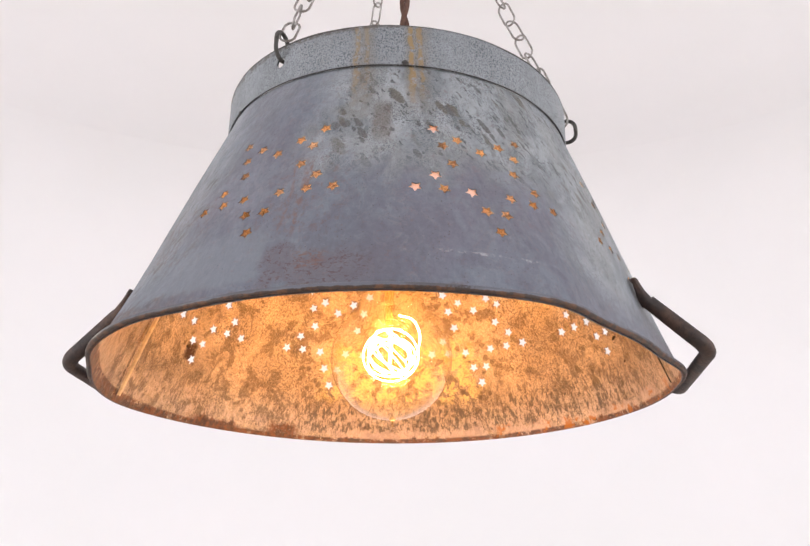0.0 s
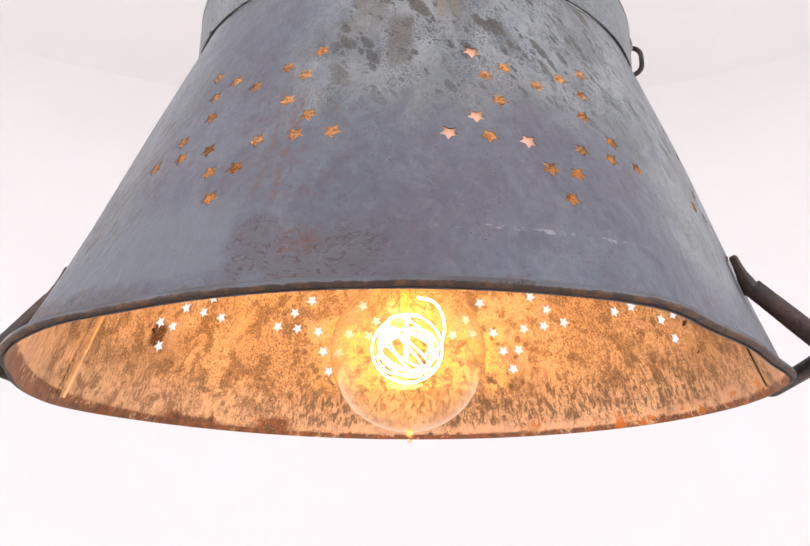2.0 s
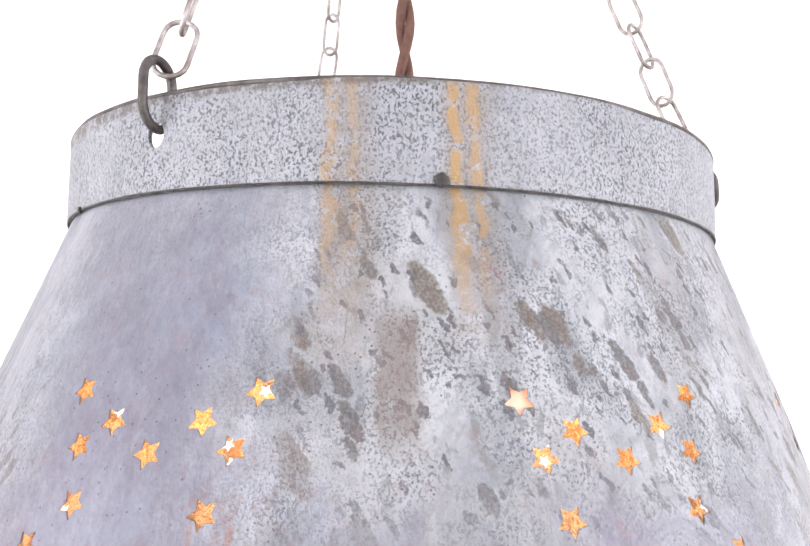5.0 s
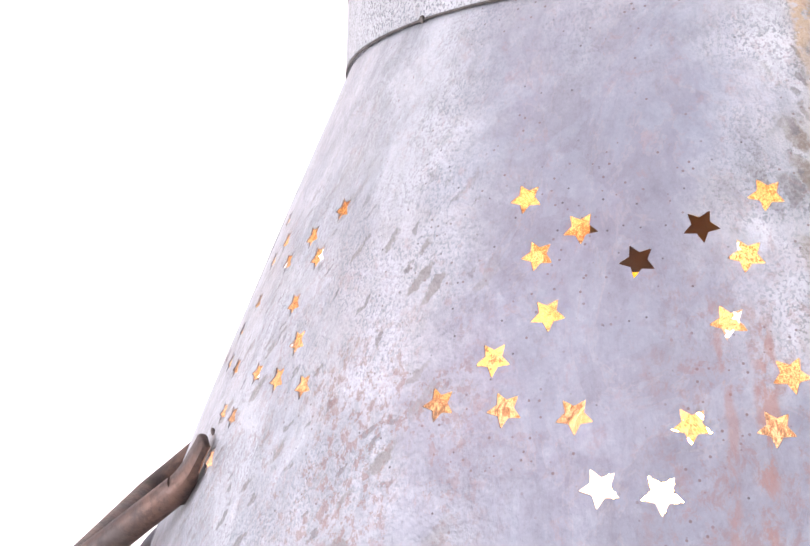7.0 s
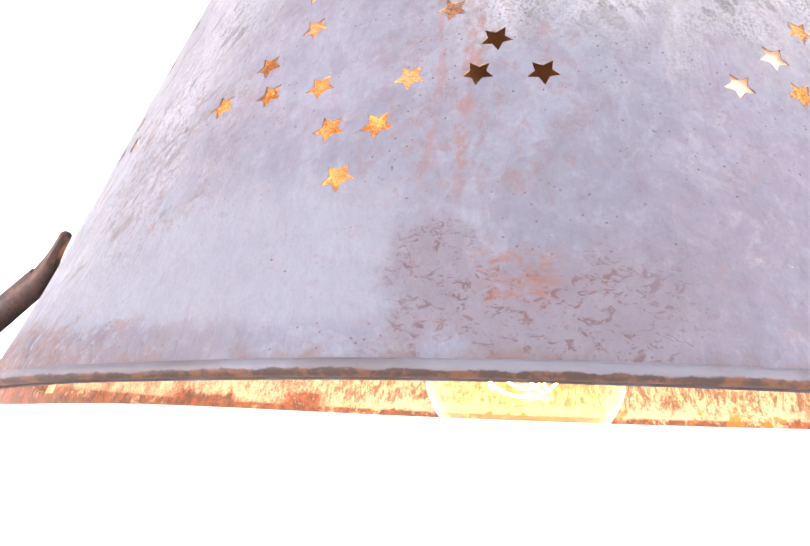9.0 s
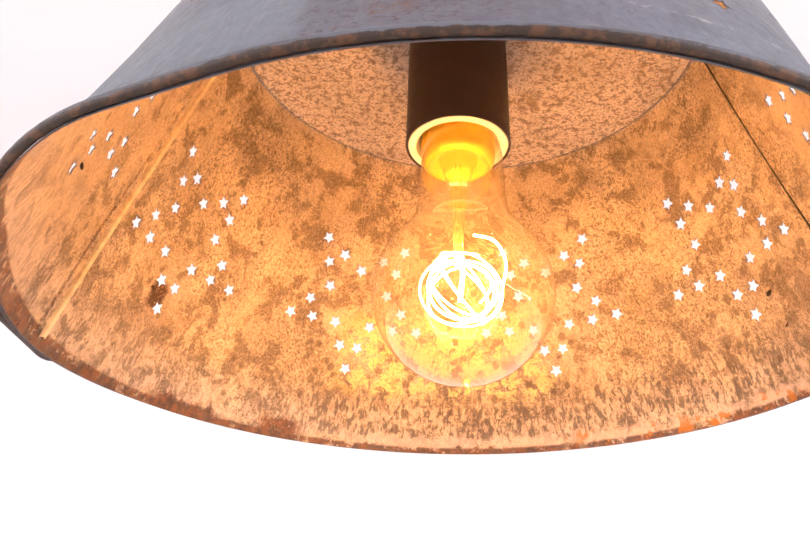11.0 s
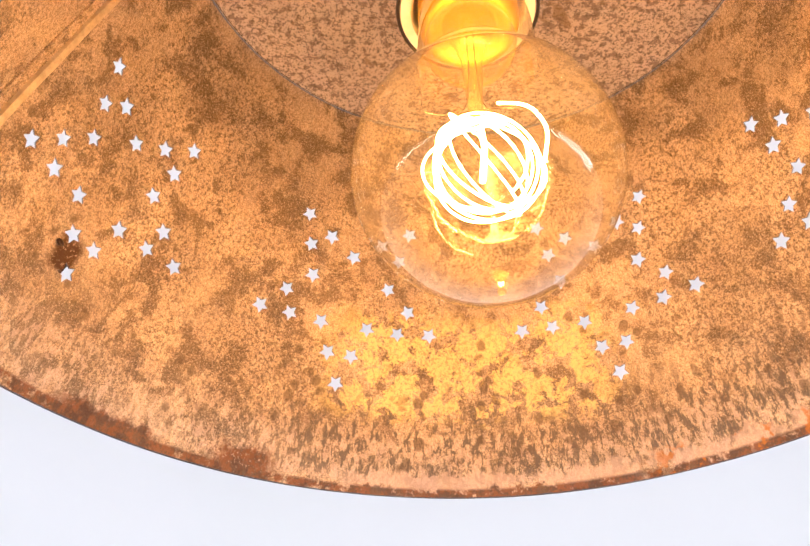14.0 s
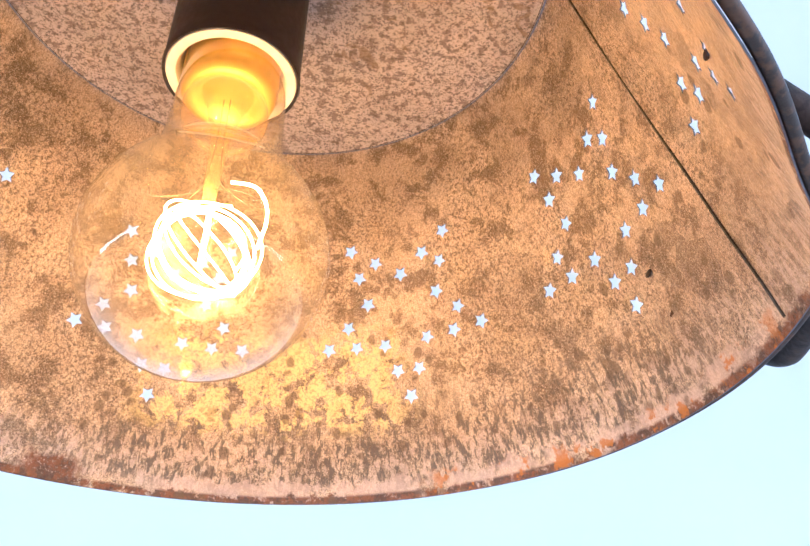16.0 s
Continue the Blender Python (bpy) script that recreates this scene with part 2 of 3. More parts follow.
    jag = k.math("ADD", z, k.mul(k.math("SUBTRACT", k.noise(75, 5, 0.7), 0.5), 0.026))
    bloom = k.mul(k.band(az, -178, -170, -140, -112), k.ease(jag, 0.013, 0.0105), k.ease(grain, 0.38, 0.46))
    col = k.mix(k.mul(bloom, k.math("MULTIPLY_ADD", k.ease(mottle, 0.56, 0.42), 0.5, 0.35)), col, k.mix(k.ease(k.noise(110, 6, 0.7), 0.44, 0.56), (0.14, 0.060, 0.024), (0.060, 0.034, 0.028)))
    low = k.mul(k.band(az, -176, -168, -146, -128), k.ease(jag, 0.007, 0.003), k.ease(grain, 0.36, 0.5))
    col = k.mix(k.mul(low, 0.55), col, (0.23, 0.105, 0.036))
    line = k.mul(k.ease(jag, 0.006, 0.001), k.ease(k.noise(90, 4), 0.42, 0.6))
    col = k.mix(k.mul(line, 0.7), col, (0.15, 0.095, 0.075))
    freckle = k.noise(420, 6, 0.75, k.stretch(1, 1, 0.8, 6.1))
    field2 = k.mul(k.band(wob, -172, -155, -132, -120), k.band(rise, 0.02, 0.045, 0.07, 0.11), k.ease(k.noise(38, 4, 0.6, None, 0.6), 0.44, 0.56))
    col = k.mix(k.mul(k.ease(freckle, 0.51, 0.57), field2, 0.6), col, (0.15, 0.085, 0.07))
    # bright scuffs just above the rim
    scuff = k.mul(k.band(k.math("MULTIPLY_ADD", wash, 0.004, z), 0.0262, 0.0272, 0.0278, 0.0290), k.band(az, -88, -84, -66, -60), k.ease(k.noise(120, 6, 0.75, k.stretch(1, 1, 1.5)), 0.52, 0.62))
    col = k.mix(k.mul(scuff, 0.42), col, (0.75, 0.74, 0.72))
    lip = k.ease(z, 0.1975, 0.1996)
    col = k.mix(k.mul(lip, k.ease(grain, 0.35, 0.6), 0.8), col, (0.09, 0.075, 0.06))
    relief = k.math("ADD", k.mul(fleck, 0.35), k.math("ADD", k.mul(smear, 0.8), k.mul(cloud, 0.9)))
    relief = k.math("ADD", k.mul(relief, k.math("MULTIPLY_ADD", rough, 0.85, 0.15)), k.math("ADD", k.mul(blot, 0.5), k.mul(wash, 0.5)))
    k.bump(relief, 0.6, 0.0024)
    col = k.mix(1.0, col, (0.69, 0.69, 0.70), "MULTIPLY")
    return k.set(Base_Color=col, Metallic=0.22, Roughness=k.math("MULTIPLY_ADD", grain, 0.35, 0.36))


def zinc_inside():
    k = Mat("stained_zinc_inside")
    az, z = k.axes()
    col = k.mix(k.ease(k.noise(18, 5), 0.38, 0.62), (0.66, 0.495, 0.325), (0.48, 0.355, 0.235))
    calm = k.math("MULTIPLY_ADD", k.band(az, -176, -170, -14, -5), -0.6, 1.0)      # the front is less pitted
    blotch = k.noise(58, 8, 0.74, None, 0.25)
    col = k.mix(k.mul(k.ease(blotch, 0.49, 0.585), 0.8, calm), col, (0.13, 0.086, 0.048))
    cell = k.cells(74, k.stretch(1, 1, 0.8)).outputs["Color"]
    low = k.ease(z, 0.085, 0.05)
    col = k.mix(k.mul(k.ease(cell, 0.60, 0.66), k.ease(k.noise(26, 4), 0.44, 0.58), k.math("MULTIPLY_ADD", low, 0.4, 0.3)), col, (0.19, 0.14, 0.095))
    fine = k.noise(640, 6, 0.74)
    col = k.mix(k.mul(k.ease(fine, 0.49, 0.57), 0.78, calm, k.math("MULTIPLY_ADD", k.ease(k.noise(21, 4, 0.6, k.stretch(1, 1, 0.7, 12.0), 0.5), 0.40, 0.58), 0.75, 0.25)), col, (0.10, 0.068, 0.045))
    grit = k.noise(1500, 3, 0.7, k.stretch(1, 1, 1, 3.3))
    col = k.mix(k.mul(k.ease(grit, 0.52, 0.58), 0.5, calm), col, (0.09, 0.06, 0.04))
    col = k.mix(k.mul(k.ease(grit, 0.46, 0.38), 0.4), col, (0.78, 0.66, 0.52))
    rib = k.noise(1100, 2, 0.5, k.stretch(1, 1, 0.10))
    col = k.mix(k.mul(k.ease(rib, 0.48, 0.62), 0.25), col, (0.14, 0.10, 0.07))
    # runs that end at the rim
    drip = k.noise(400, 5, 0.68, k.stretch(1, 1, 0.16, 2.0), 0.5)
    col = k.mix(k.mul(k.ease(drip, 0.49, 0.58), k.band(z, 0.004, 0.009, 0.024, 0.058), k.math("MULTIPLY_ADD", k.band(az, 0, 30, 108, 125), 0.6, 0.3)), col, (0.12, 0.095, 0.075))
    col = k.mix(k.mul(k.ease(drip, 0.48, 0.43), k.band(z, 0.003, 0.006, 0.020, 0.032), 0.5), col, (0.58, 0.44, 0.35))
    jag = k.math("ADD", z, k.mul(k.math("SUBTRACT", k.noise(85, 6, 0.72), 0.5), 0.022))
    margin = k.mul(k.ease(jag, 0.0105, 0.0085), k.band(az, -10, 15, 100, 112), k.ease(k.noise(55, 4), 0.40, 0.5))
    col = k.mix(k.mul(margin, 0.6), col, (0.58, 0.43, 0.34))
    rust = k.math("MAXIMUM", k.mul(k.ease(jag, 0.0035, 0.0015), k.ease(k.noise(30, 3), 0.44, 0.58)), k.mul(k.ease(jag, 0.001, -0.001), 0.9))
    rust = k.math("MAXIMUM", rust, k.mul(k.ease(z, 0.0042, 0.0026), k.ease(k.noise(200, 4, 0.7), 0.36, 0.5)))
    bloom = k.mul(k.band(az, 114, 118, 122.5, 126), k.ease(jag, 0.013, 0.007), k.ease(fine, 0.34, 0.46))
    bloom = k.math("MAXIMUM", bloom, k.mul(k.band(az, 130, 134, 143, 150), k.ease(jag, 0.008, 0.004)))
    col = k.mix(k.mul(k.math("MAXIMUM", rust, bloom), 0.92), col, k.mix(k.ease(k.noise(160, 4, 0.7), 0.42, 0.58), (0.055, 0.024, 0.015), (0.16, 0.055, 0.018)))
    orange = k.mul(k.band(az, -4, 4, 58, 66), k.ease(jag, 0.011, 0.006), k.ease(k.noise(100, 4, 0.6), 0.55, 0.60))
    col = k.mix(k.mul(orange, 0.85), col, (0.42, 0.15, 0.02))
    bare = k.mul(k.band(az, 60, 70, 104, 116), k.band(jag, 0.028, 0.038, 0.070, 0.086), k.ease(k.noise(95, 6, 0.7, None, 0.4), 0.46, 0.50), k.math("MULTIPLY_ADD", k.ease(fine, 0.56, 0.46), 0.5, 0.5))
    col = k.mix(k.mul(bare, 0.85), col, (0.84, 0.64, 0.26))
    knot = k.cells(120, k.stretch(1, 1, 0.8, 4.0)).outputs["Distance"]
    col = k.mix(k.mul(k.ease(k.math("MULTIPLY_ADD", blotch, 0.9, knot), 0.78, 0.66), k.ease(k.noise(40, 3, 0.5, k.stretch(1, 1, 1, 6.0)), 0.48, 0.56), k.ease(z, 0.10, 0.07), 0.7), col, (0.11, 0.074, 0.046))
    burn = k.mul(k.band(az, 152.8, 154.0, 156.4, 157.8), k.band(z, 0.040, 0.043, 0.053, 0.058), k.ease(fine, 0.34, 0.48))
    col = k.mix(burn, col, (0.07, 0.03, 0.015))
    k.bump(k.math("ADD", k.math("ADD", fine, k.mul(blotch, 1.4)), k.math("ADD", k.mul(drip, 0.6), k.mul(rib, 0.3))), 0.4, 0.0014)
    return k.set(Base_Color=col, Metallic=0.45, Roughness=k.math("MULTIPLY_ADD", fine, 0.34, 0.27))


def zinc_plate():
    k = Mat("speckled_zinc_plate")
    col = k.mix(k.ease(k.noise(14, 4), 0.35, 0.65), (0.58, 0.455, 0.36), (0.44, 0.345, 0.27))
    fleck = k.noise(700, 6, 0.76)
    col = k.mix(k.mul(k.ease(fleck, 0.5, 0.58), 0.85), col, (0.11, 0.085, 0.07))
    spot = k.noise(75, 4, 0.6, None, 0.8)
    col = k.mix(k.mul(k.ease(spot, 0.62, 0.68), 0.7), col, (0.19, 0.12, 0.06))
    mark = k.noise(230, 5, 0.7, k.stretch(1, 1, 1, 5.0))
    col = k.mix(k.mul(k.ease(mark, 0.51, 0.58), 0.7), col, (0.13, 0.085, 0.065))
    k.bump(k.math("ADD", fleck, k.mul(mark, 1.2)), 0.6, 0.0016)
    return k.set(Base_Color=col, Metallic=0.25, Roughness=0.6)


def simple(name, a, b, scale, rough, metal=0.0, bump=0.0, fine=0.0):
    """Two tones of one surface, broken up by coarse and fine grain."""
    k = Mat(name)
    coarse, small = k.noise(scale, 5, 0.65), k.noise(scale * 6, 3, 0.6)
    col = k.mix(k.ease(coarse, 0.35, 0.65), a, b)
    if fine:
        col = k.mix(k.mul(k.ease(small, 0.5, 0.65), fine), col, tuple(c * 0.45 for c in a))
    if bump:
        k.bump(k.math("ADD", small, coarse), bump, 0.0008)
    return k.set(Base_Color=col, Metallic=metal, Roughness=k.math("MULTIPLY_ADD", small, 0.25, rough - 0.12))


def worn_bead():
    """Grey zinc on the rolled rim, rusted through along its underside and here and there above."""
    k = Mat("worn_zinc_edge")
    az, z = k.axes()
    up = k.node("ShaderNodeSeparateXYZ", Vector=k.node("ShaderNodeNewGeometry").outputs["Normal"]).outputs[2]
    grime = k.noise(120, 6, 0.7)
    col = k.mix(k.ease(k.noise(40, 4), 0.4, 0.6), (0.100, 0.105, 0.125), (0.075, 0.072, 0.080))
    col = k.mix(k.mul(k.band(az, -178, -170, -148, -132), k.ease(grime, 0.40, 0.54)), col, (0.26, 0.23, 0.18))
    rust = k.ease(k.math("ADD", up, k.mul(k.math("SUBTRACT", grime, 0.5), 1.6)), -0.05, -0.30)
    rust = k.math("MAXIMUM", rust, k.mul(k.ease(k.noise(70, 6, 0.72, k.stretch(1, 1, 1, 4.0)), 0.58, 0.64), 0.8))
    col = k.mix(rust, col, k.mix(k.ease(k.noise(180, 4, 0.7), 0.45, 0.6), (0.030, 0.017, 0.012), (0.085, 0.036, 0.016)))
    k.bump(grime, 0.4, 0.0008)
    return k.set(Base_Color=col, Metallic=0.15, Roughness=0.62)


def clear_glass(name, tint, haze, haze_tint):
    """Thin blown glass: see-through, with its gloss and a slight amber film."""
    k = Mat(name)
    through_it = k.node("ShaderNodeBsdfTransparent", Color=tint)
    film = k.node("ShaderNodeBsdfTranslucent", Color=haze_tint)
    both = k.node("ShaderNodeMixShader")
    k.put(both.inputs[0], k.math("MULTIPLY_ADD", k.noise(60, 4, 0.6), haze * 0.6, haze * 0.7))
    k.put(both.inputs[1], through_it.outputs[0])
    k.put(both.inputs[2], film.outputs[0])
    gloss = k.node("ShaderNodeBsdfGlossy", Roughness=0.05)
    top = k.node("ShaderNodeMixShader")
    edge_on = k.node("ShaderNodeLayerWeight", Blend=0.5).outputs["Facing"]
    k.put(top.inputs[0], k.math("MULTIPLY_ADD", k.math("POWER", edge_on, 2.6), 0.85, 0.02))
    k.put(top.inputs[1], both.outputs[0])
    k.put(top.inputs[2], gloss.outputs[0])
    k.t.links.new(top.outputs[0], k.t.nodes["Material Output"].inputs[0])
    return k.m


def glowing(name, colour, strength):
    k = Mat(name)
    return k.set(Base_Color=(1.0, 0.8, 0.5), Emission_Color=colour, Emission_Strength=strength)


OUTSIDE, INSIDE, PLATE = zinc_outside(), zinc_inside(), zinc_plate()
IRON = simple("dark_iron", (0.030, 0.023, 0.022), (0.075, 0.042, 0.031), 70, 0.6, 0.5, 0.35, 0.4)
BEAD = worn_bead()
STEEL = simple("dull_chain_steel", (0.36, 0.35, 0.34), (0.16, 0.14, 0.125), 160, 0.5, 0.7, 0.2, 0.4)
RING = simple("blackened_ring_steel", (0.085, 0.08, 0.075), (0.035, 0.03, 0.027), 140, 0.55, 0.6, 0.3, 0.4)
BAKELITE = simple("brown_socket_shell", (0.010, 0.004, 0.0035), (0.016, 0.007, 0.0055), 60, 0.5, 0.0, 0.08)
PORCELAIN = simple("cream_porcelain", (0.80, 0.74, 0.55), (0.72, 0.64, 0.45), 90, 0.4)
CLOTH = simple("brown_cloth_cord", (0.075, 0.033, 0.022), (0.105, 0.05, 0.034), 500, 0.85, 0.0, 0.5, 0.4)
BRASS = simple("brass_cap", (0.92, 0.58, 0.035), (0.80, 0.48, 0.03), 120, 0.34, 0.6, 0.15)
SOLDER = simple("grey_solder", (0.022, 0.020, 0.019), (0.060, 0.056, 0.052), 300, 0.6, 0.3, 0.3)
GLASS = clear_glass("amber_bulb_glass", (0.985, 0.955, 0.885), 0.017, (1.0, 0.86, 0.70))
PAPER = simple("pale_pink_paper", (0.82, 0.66, 0.60), (0.78, 0.62, 0.56), 200, 0.8)
GILT = simple("worn_bright_seam", (0.75, 0.60, 0.36), (0.55, 0.42, 0.25), 150, 0.42, 0.4, 0.3, 0.2)
STEM_GLASS = clear_glass("stem_glass", (0.97, 0.9, 0.74), 0.12, (1.0, 0.75, 0.35))
PANE = clear_glass("window_pane", (0.97, 0.98, 0.98), 0.0, (1, 1, 1))
FILAMENT = glowing("glowing_filament", (1.0, 0.44, 0.085), 365)
WALL = simple("white_wall_paint", (0.79, 0.78, 0.795), (0.775, 0.77, 0.78), 1.2, 0.9)
BOARDS = simple("pale_floor_boards", (0.78, 0.69, 0.61), (0.72, 0.64, 0.56), 3.0, 0.55)
PAINT = simple("white_gloss_paint", (0.8, 0.8, 0.79), (0.78, 0.78, 0.77), 8, 0.4)


# ---- mesh helpers ----
def part(name, bm, material, parent, label="", smooth=True):
    """Links a bmesh as one mesh object under a thing or a part."""
    me = bpy.data.meshes.new(name)
    bmesh.ops.recalc_face_normals(bm, faces=bm.faces)
    bm.to_mesh(me)
    bm.free()
    return part_mesh(name, me, material, parent, label, smooth)


def part_mesh(name, me, material, parent, label="", smooth=True):
    for m in material if isinstance(material, tuple) else (material,):
        me.materials.append(m)
    if smooth:
        me.shade_smooth()
        me.set_sharp_from_angle(angle=radians(50))
    ob = new(name, me)
    ob.parent = parent
    return tagged(ob, label)


def thing(name, x, y, z, label, category, group="", kind=""):
    ob = new(name)
    ob.location, ob.empty_display_size = (x, y, z), 0.05
    return tagged(ob, label, category, group, kind)


def lathe(prof, n=96):
    """Turns a profile of (radius, height) round the z axis."""
    bm = bmesh.new()
    rings = []
    for r, z in prof:
        if r < 1e-6:
            rings.append([bm.verts.new((0, 0, z))] * n)
        else:
            rings.append([bm.verts.new((r * math.cos(2 * math.pi * i / n), r * math.sin(2 * math.pi * i / n), z)) for i in range(n)])
    for a, b in zip(rings, rings[1:]):
        for i in range(n):
            j = (i + 1) % n
            vs = list(dict.fromkeys((a[i], a[j], b[j], b[i])))
            if len(vs) > 2:
                bm.faces.new(vs)
    return bm


def tube(path, radius, n=10, closed=False, bm=None):
    """Sweeps a round section along a path; radius may be a list."""
    bm = bm or bmesh.new()
    pts = [Vector(p) for p in path]
    count = len(pts)
    radii = radius if isinstance(radius, list) else [radius] * count
    rings, up = [], None
    for i, p in enumerate(pts):
        a = pts[i - 1] if (i or closed) else p
        b = pts[(i + 1) % count] if (i < count - 1 or closed) else p
        way = (b - a).normalized()
        if up is None:
            up = way.orthogonal().normalized()
        up = (up - way * up.dot(way)).normalized()
        side = way.cross(up)
        rings.append([bm.verts.new(p + radii[i] * (math.cos(2 * math.pi * k / n) * up + math.sin(2 * math.pi * k / n) * side)) for k in range(n)])
    last = len(rings) if closed else len(rings) - 1
    for i in range(last):
        a, b = rings[i], rings[(i + 1) % count]
        shift = 0
        if closed and i == last - 1:
            shift = min(range(n), key=lambda s: (a[0].co - b[s].co).length)
        for k in range(n):
            bm.faces.new((a[k], a[(k + 1) % n], b[(k + 1 + shift) % n], b[(k + shift) % n]))
    if not closed:
        bm.faces.new(rings[0])
        bm.faces.new(rings[-1])
    return bm


def rounded(points, radius, steps=6):
    """Rounds the inner corners of a path of straight lines."""
    pts = [Vector(p) for p in points]
    out = [pts[0]]
    for a, b, c in zip(pts, pts[1:], pts[2:]):
        r = min(radius, (a - b).length * 0.48, (c - b).length * 0.48)
        p, q = b + (a - b).normalized() * r, b + (c - b).normalized() * r
        out += [p.lerp(b, s).lerp(b.lerp(q, s), s) for s in (i / steps for i in range(steps + 1))]
    return out + [pts[-1]]


def polar(r, az, z):
    return Vector((r * math.cos(radians(az)), r * math.sin(radians(az)), z))


# ---- the room ----
def room():
    n = 144
    step = 360 / n
    prof = [(ROOM_R, 0), (ROOM_R, SILL), (ROOM_R, HEAD), (ROOM_R, CEIL - COVE)]
    prof += [(ROOM_R - COVE * (1 - math.cos(a)), CEIL - COVE + COVE * math.sin(a)) for a in (radians(9 * i) for i in range(1, 11))]

    def hole(i, row):
        mid = -180 + (i + 0.5) * step
        return row == 1 and any(abs((mid - (a + b) / 2 + 180) % 360 - 180) < (b - a) / 2 for a, b in WINDOWS)

    bm = bmesh.new()
    shells = []
    for off in (0.0, 0.18):
        shells.append([[bm.verts.new(polar(r + off, -180 + i * step, z + off * max(0, z - CEIL + COVE) / COVE)) for i in range(n)] for r, z in prof])
    for g in shells:
        for row in range(len(prof) - 1):
            for i in range(n):
                if not hole(i, row):
                    j = (i + 1) % n
                    bm.faces.new((g[row][i], g[row][j], g[row + 1][j], g[row + 1][i]))
    a, b = shells
    for i in range(n):
        j = (i + 1) % n
        bm.faces.new((a[0][i], a[0][j], b[0][j], b[0][i]))
        bm.faces.new((a[-1][i], a[-1][j], b[-1][j], b[-1][i]))
        if hole(i, 1):
            bm.faces.new((a[1][i], a[1][j], b[1][j], b[1][i]))
            bm.faces.new((a[2][i], a[2][j], b[2][j], b[2][i]))
            for e, f in ((i, i - 1), (j, j)):
                if not hole(f % n, 1):
                    bm.faces.new((a[1][e], a[2][e], b[2][e], b[1][e]))
    tagged(part("wall_round", bm, WALL, None), "plain white painted wall curving into the ceiling", "wall", kind="structure")
    top = [(0, CEIL), (ROOM_R - COVE, CEIL), (ROOM_R - COVE, CEIL + 0.15), (0, CEIL + 0.15)]
    tagged(part("ceiling", lathe(top, 144), WALL, None), "warm white plastered ceiling, plain", "ceiling", kind="structure")
    tagged(part("floor", lathe([(0, 0), (ROOM_R + 0.2, 0), (ROOM_R + 0.2, -0.15), (0, -0.15)], 96), BOARDS, None), "plain pale wooden floor of the room", "floor", kind="structure")
    for index, (lo, hi) in enumerate(WINDOWS):
        win = thing(f"window_{index + 1}", 0, 0, 0, "white painted window to the side of the lamp", "window", kind="structure")
        r, az = ROOM_R + 0.13, [lo + (hi - lo) * i / 16 for i in range(17)]
        bm = bmesh.new()
        for z in (SILL + 0.022, (SILL + HEAD) / 2, HEAD - 0.022):
            tube([polar(r, x, z) for x in az], 0.022, 4, bm=bm)
        for x in (lo + 0.4, (lo + hi) / 2, hi - 0.4):
            tube([polar(r, x, SILL), polar(r, x, HEAD)], 0.022, 4, bm=bm)
        part("window_frame", bm, PAINT, win, smooth=False)
        bm = bmesh.new()
        low, high = ([bm.verts.new(polar(r + 0.01, x, z)) for x in az] for z in (SILL, HEAD))
        for i in range(16):
            bm.faces.new((low[i], low[i + 1], high[i + 1], high[i]))
        part("pane", bm, PANE, win).visible_shadow = False


room()

# ---- the bucket shade ----
Z_SEAM, Z_TOP, THICK = 0.1715, 0.1999, 0.0005
# each large star: azimuth, height along the slant, sideways lean
GROUPS = [(-69.6, -0.0023, 0.0), (-114.7, 0.0, -0.013), (-160.5, 0.0, 0.0), (154.7, -0.0013, 0.057), (109.1, 0.0005, 0.0), (63.2, 0.0008, -0.025), (18.6, 0.0002, -0.057), (-23.6, -0.0056, 0.0)]
STAR_R, STAR_IN, BIG_R, BIG_IN = 0.0042, 0.0021, 0.0434, 0.0194


def cone_r(z):
    return 0.19 - 0.3915 * z + 0.0267 * z * z


# where the rim has been knocked in or out: azimuth, spread, depth, height to which it reaches
KNOCKS = [(-38, 20, -0.0128, 0.12), (-139, 15, 0.0055, 0.06), (-163, 18, -0.0022, 0.28)]


def knocked(p):
    r = math.hypot(p.x, p.y)
    if r > 1e-6:
        az = math.degrees(math.atan2(p.y, p.x))
        shift = 0.0
        for mid, wide, deep, high in KNOCKS:
            d = (az - mid + 180) % 360 - 180
            shift += deep * math.exp(-(d / wide) ** 4) * max(0.0, 1 - max(0.0, p.z) / high) ** 1.5
        d = (az + 165 + 180) % 360 - 180
        droop = 0.0058 * math.exp(-(d / 36) ** 2) * max(0.0, 1 - max(0.0, p.z) / 0.05)
        p = Vector((p.x * (1 + shift / r), p.y * (1 + shift / r), p.z - droop))
    return p


def oval_out(p):
    """The old bucket is no true round: towards its foot it is a little squeezed from the sides, and the foot sits aslant."""
    f = max(0.0, min(1.15, p.z / 0.17))
    g = max(0.0, min(1.0, (p.z - 0.11) / 0.06))
    g = g * g * (3 - 2 * g)
    p = knocked(p)
    return Vector((p.x * (1 - 0.008 * f) + 0.0022 * f + 0.0022 * g, p.y, p.z - 0.026 * p.x * g))


def big_star():
    """The twenty places of one large star, drawn tip down: tips, inner corners and the middles between them."""
    ring = []
    for i in range(10):
        r, a = (BIG_R if i % 2 == 0 else BIG_IN), radians(-90 + 36 * i)
        sag = 0.0021 if i in (2, 8) else 0.0       # the two tips at the sides hang a little
        ring.append(Vector((r * math.cos(a), r * math.sin(a) - sag)))
    out = []
    for a, b in zip(ring, ring[1:] + ring[:1]):
        out += [a, (a + b) / 2]
    return out


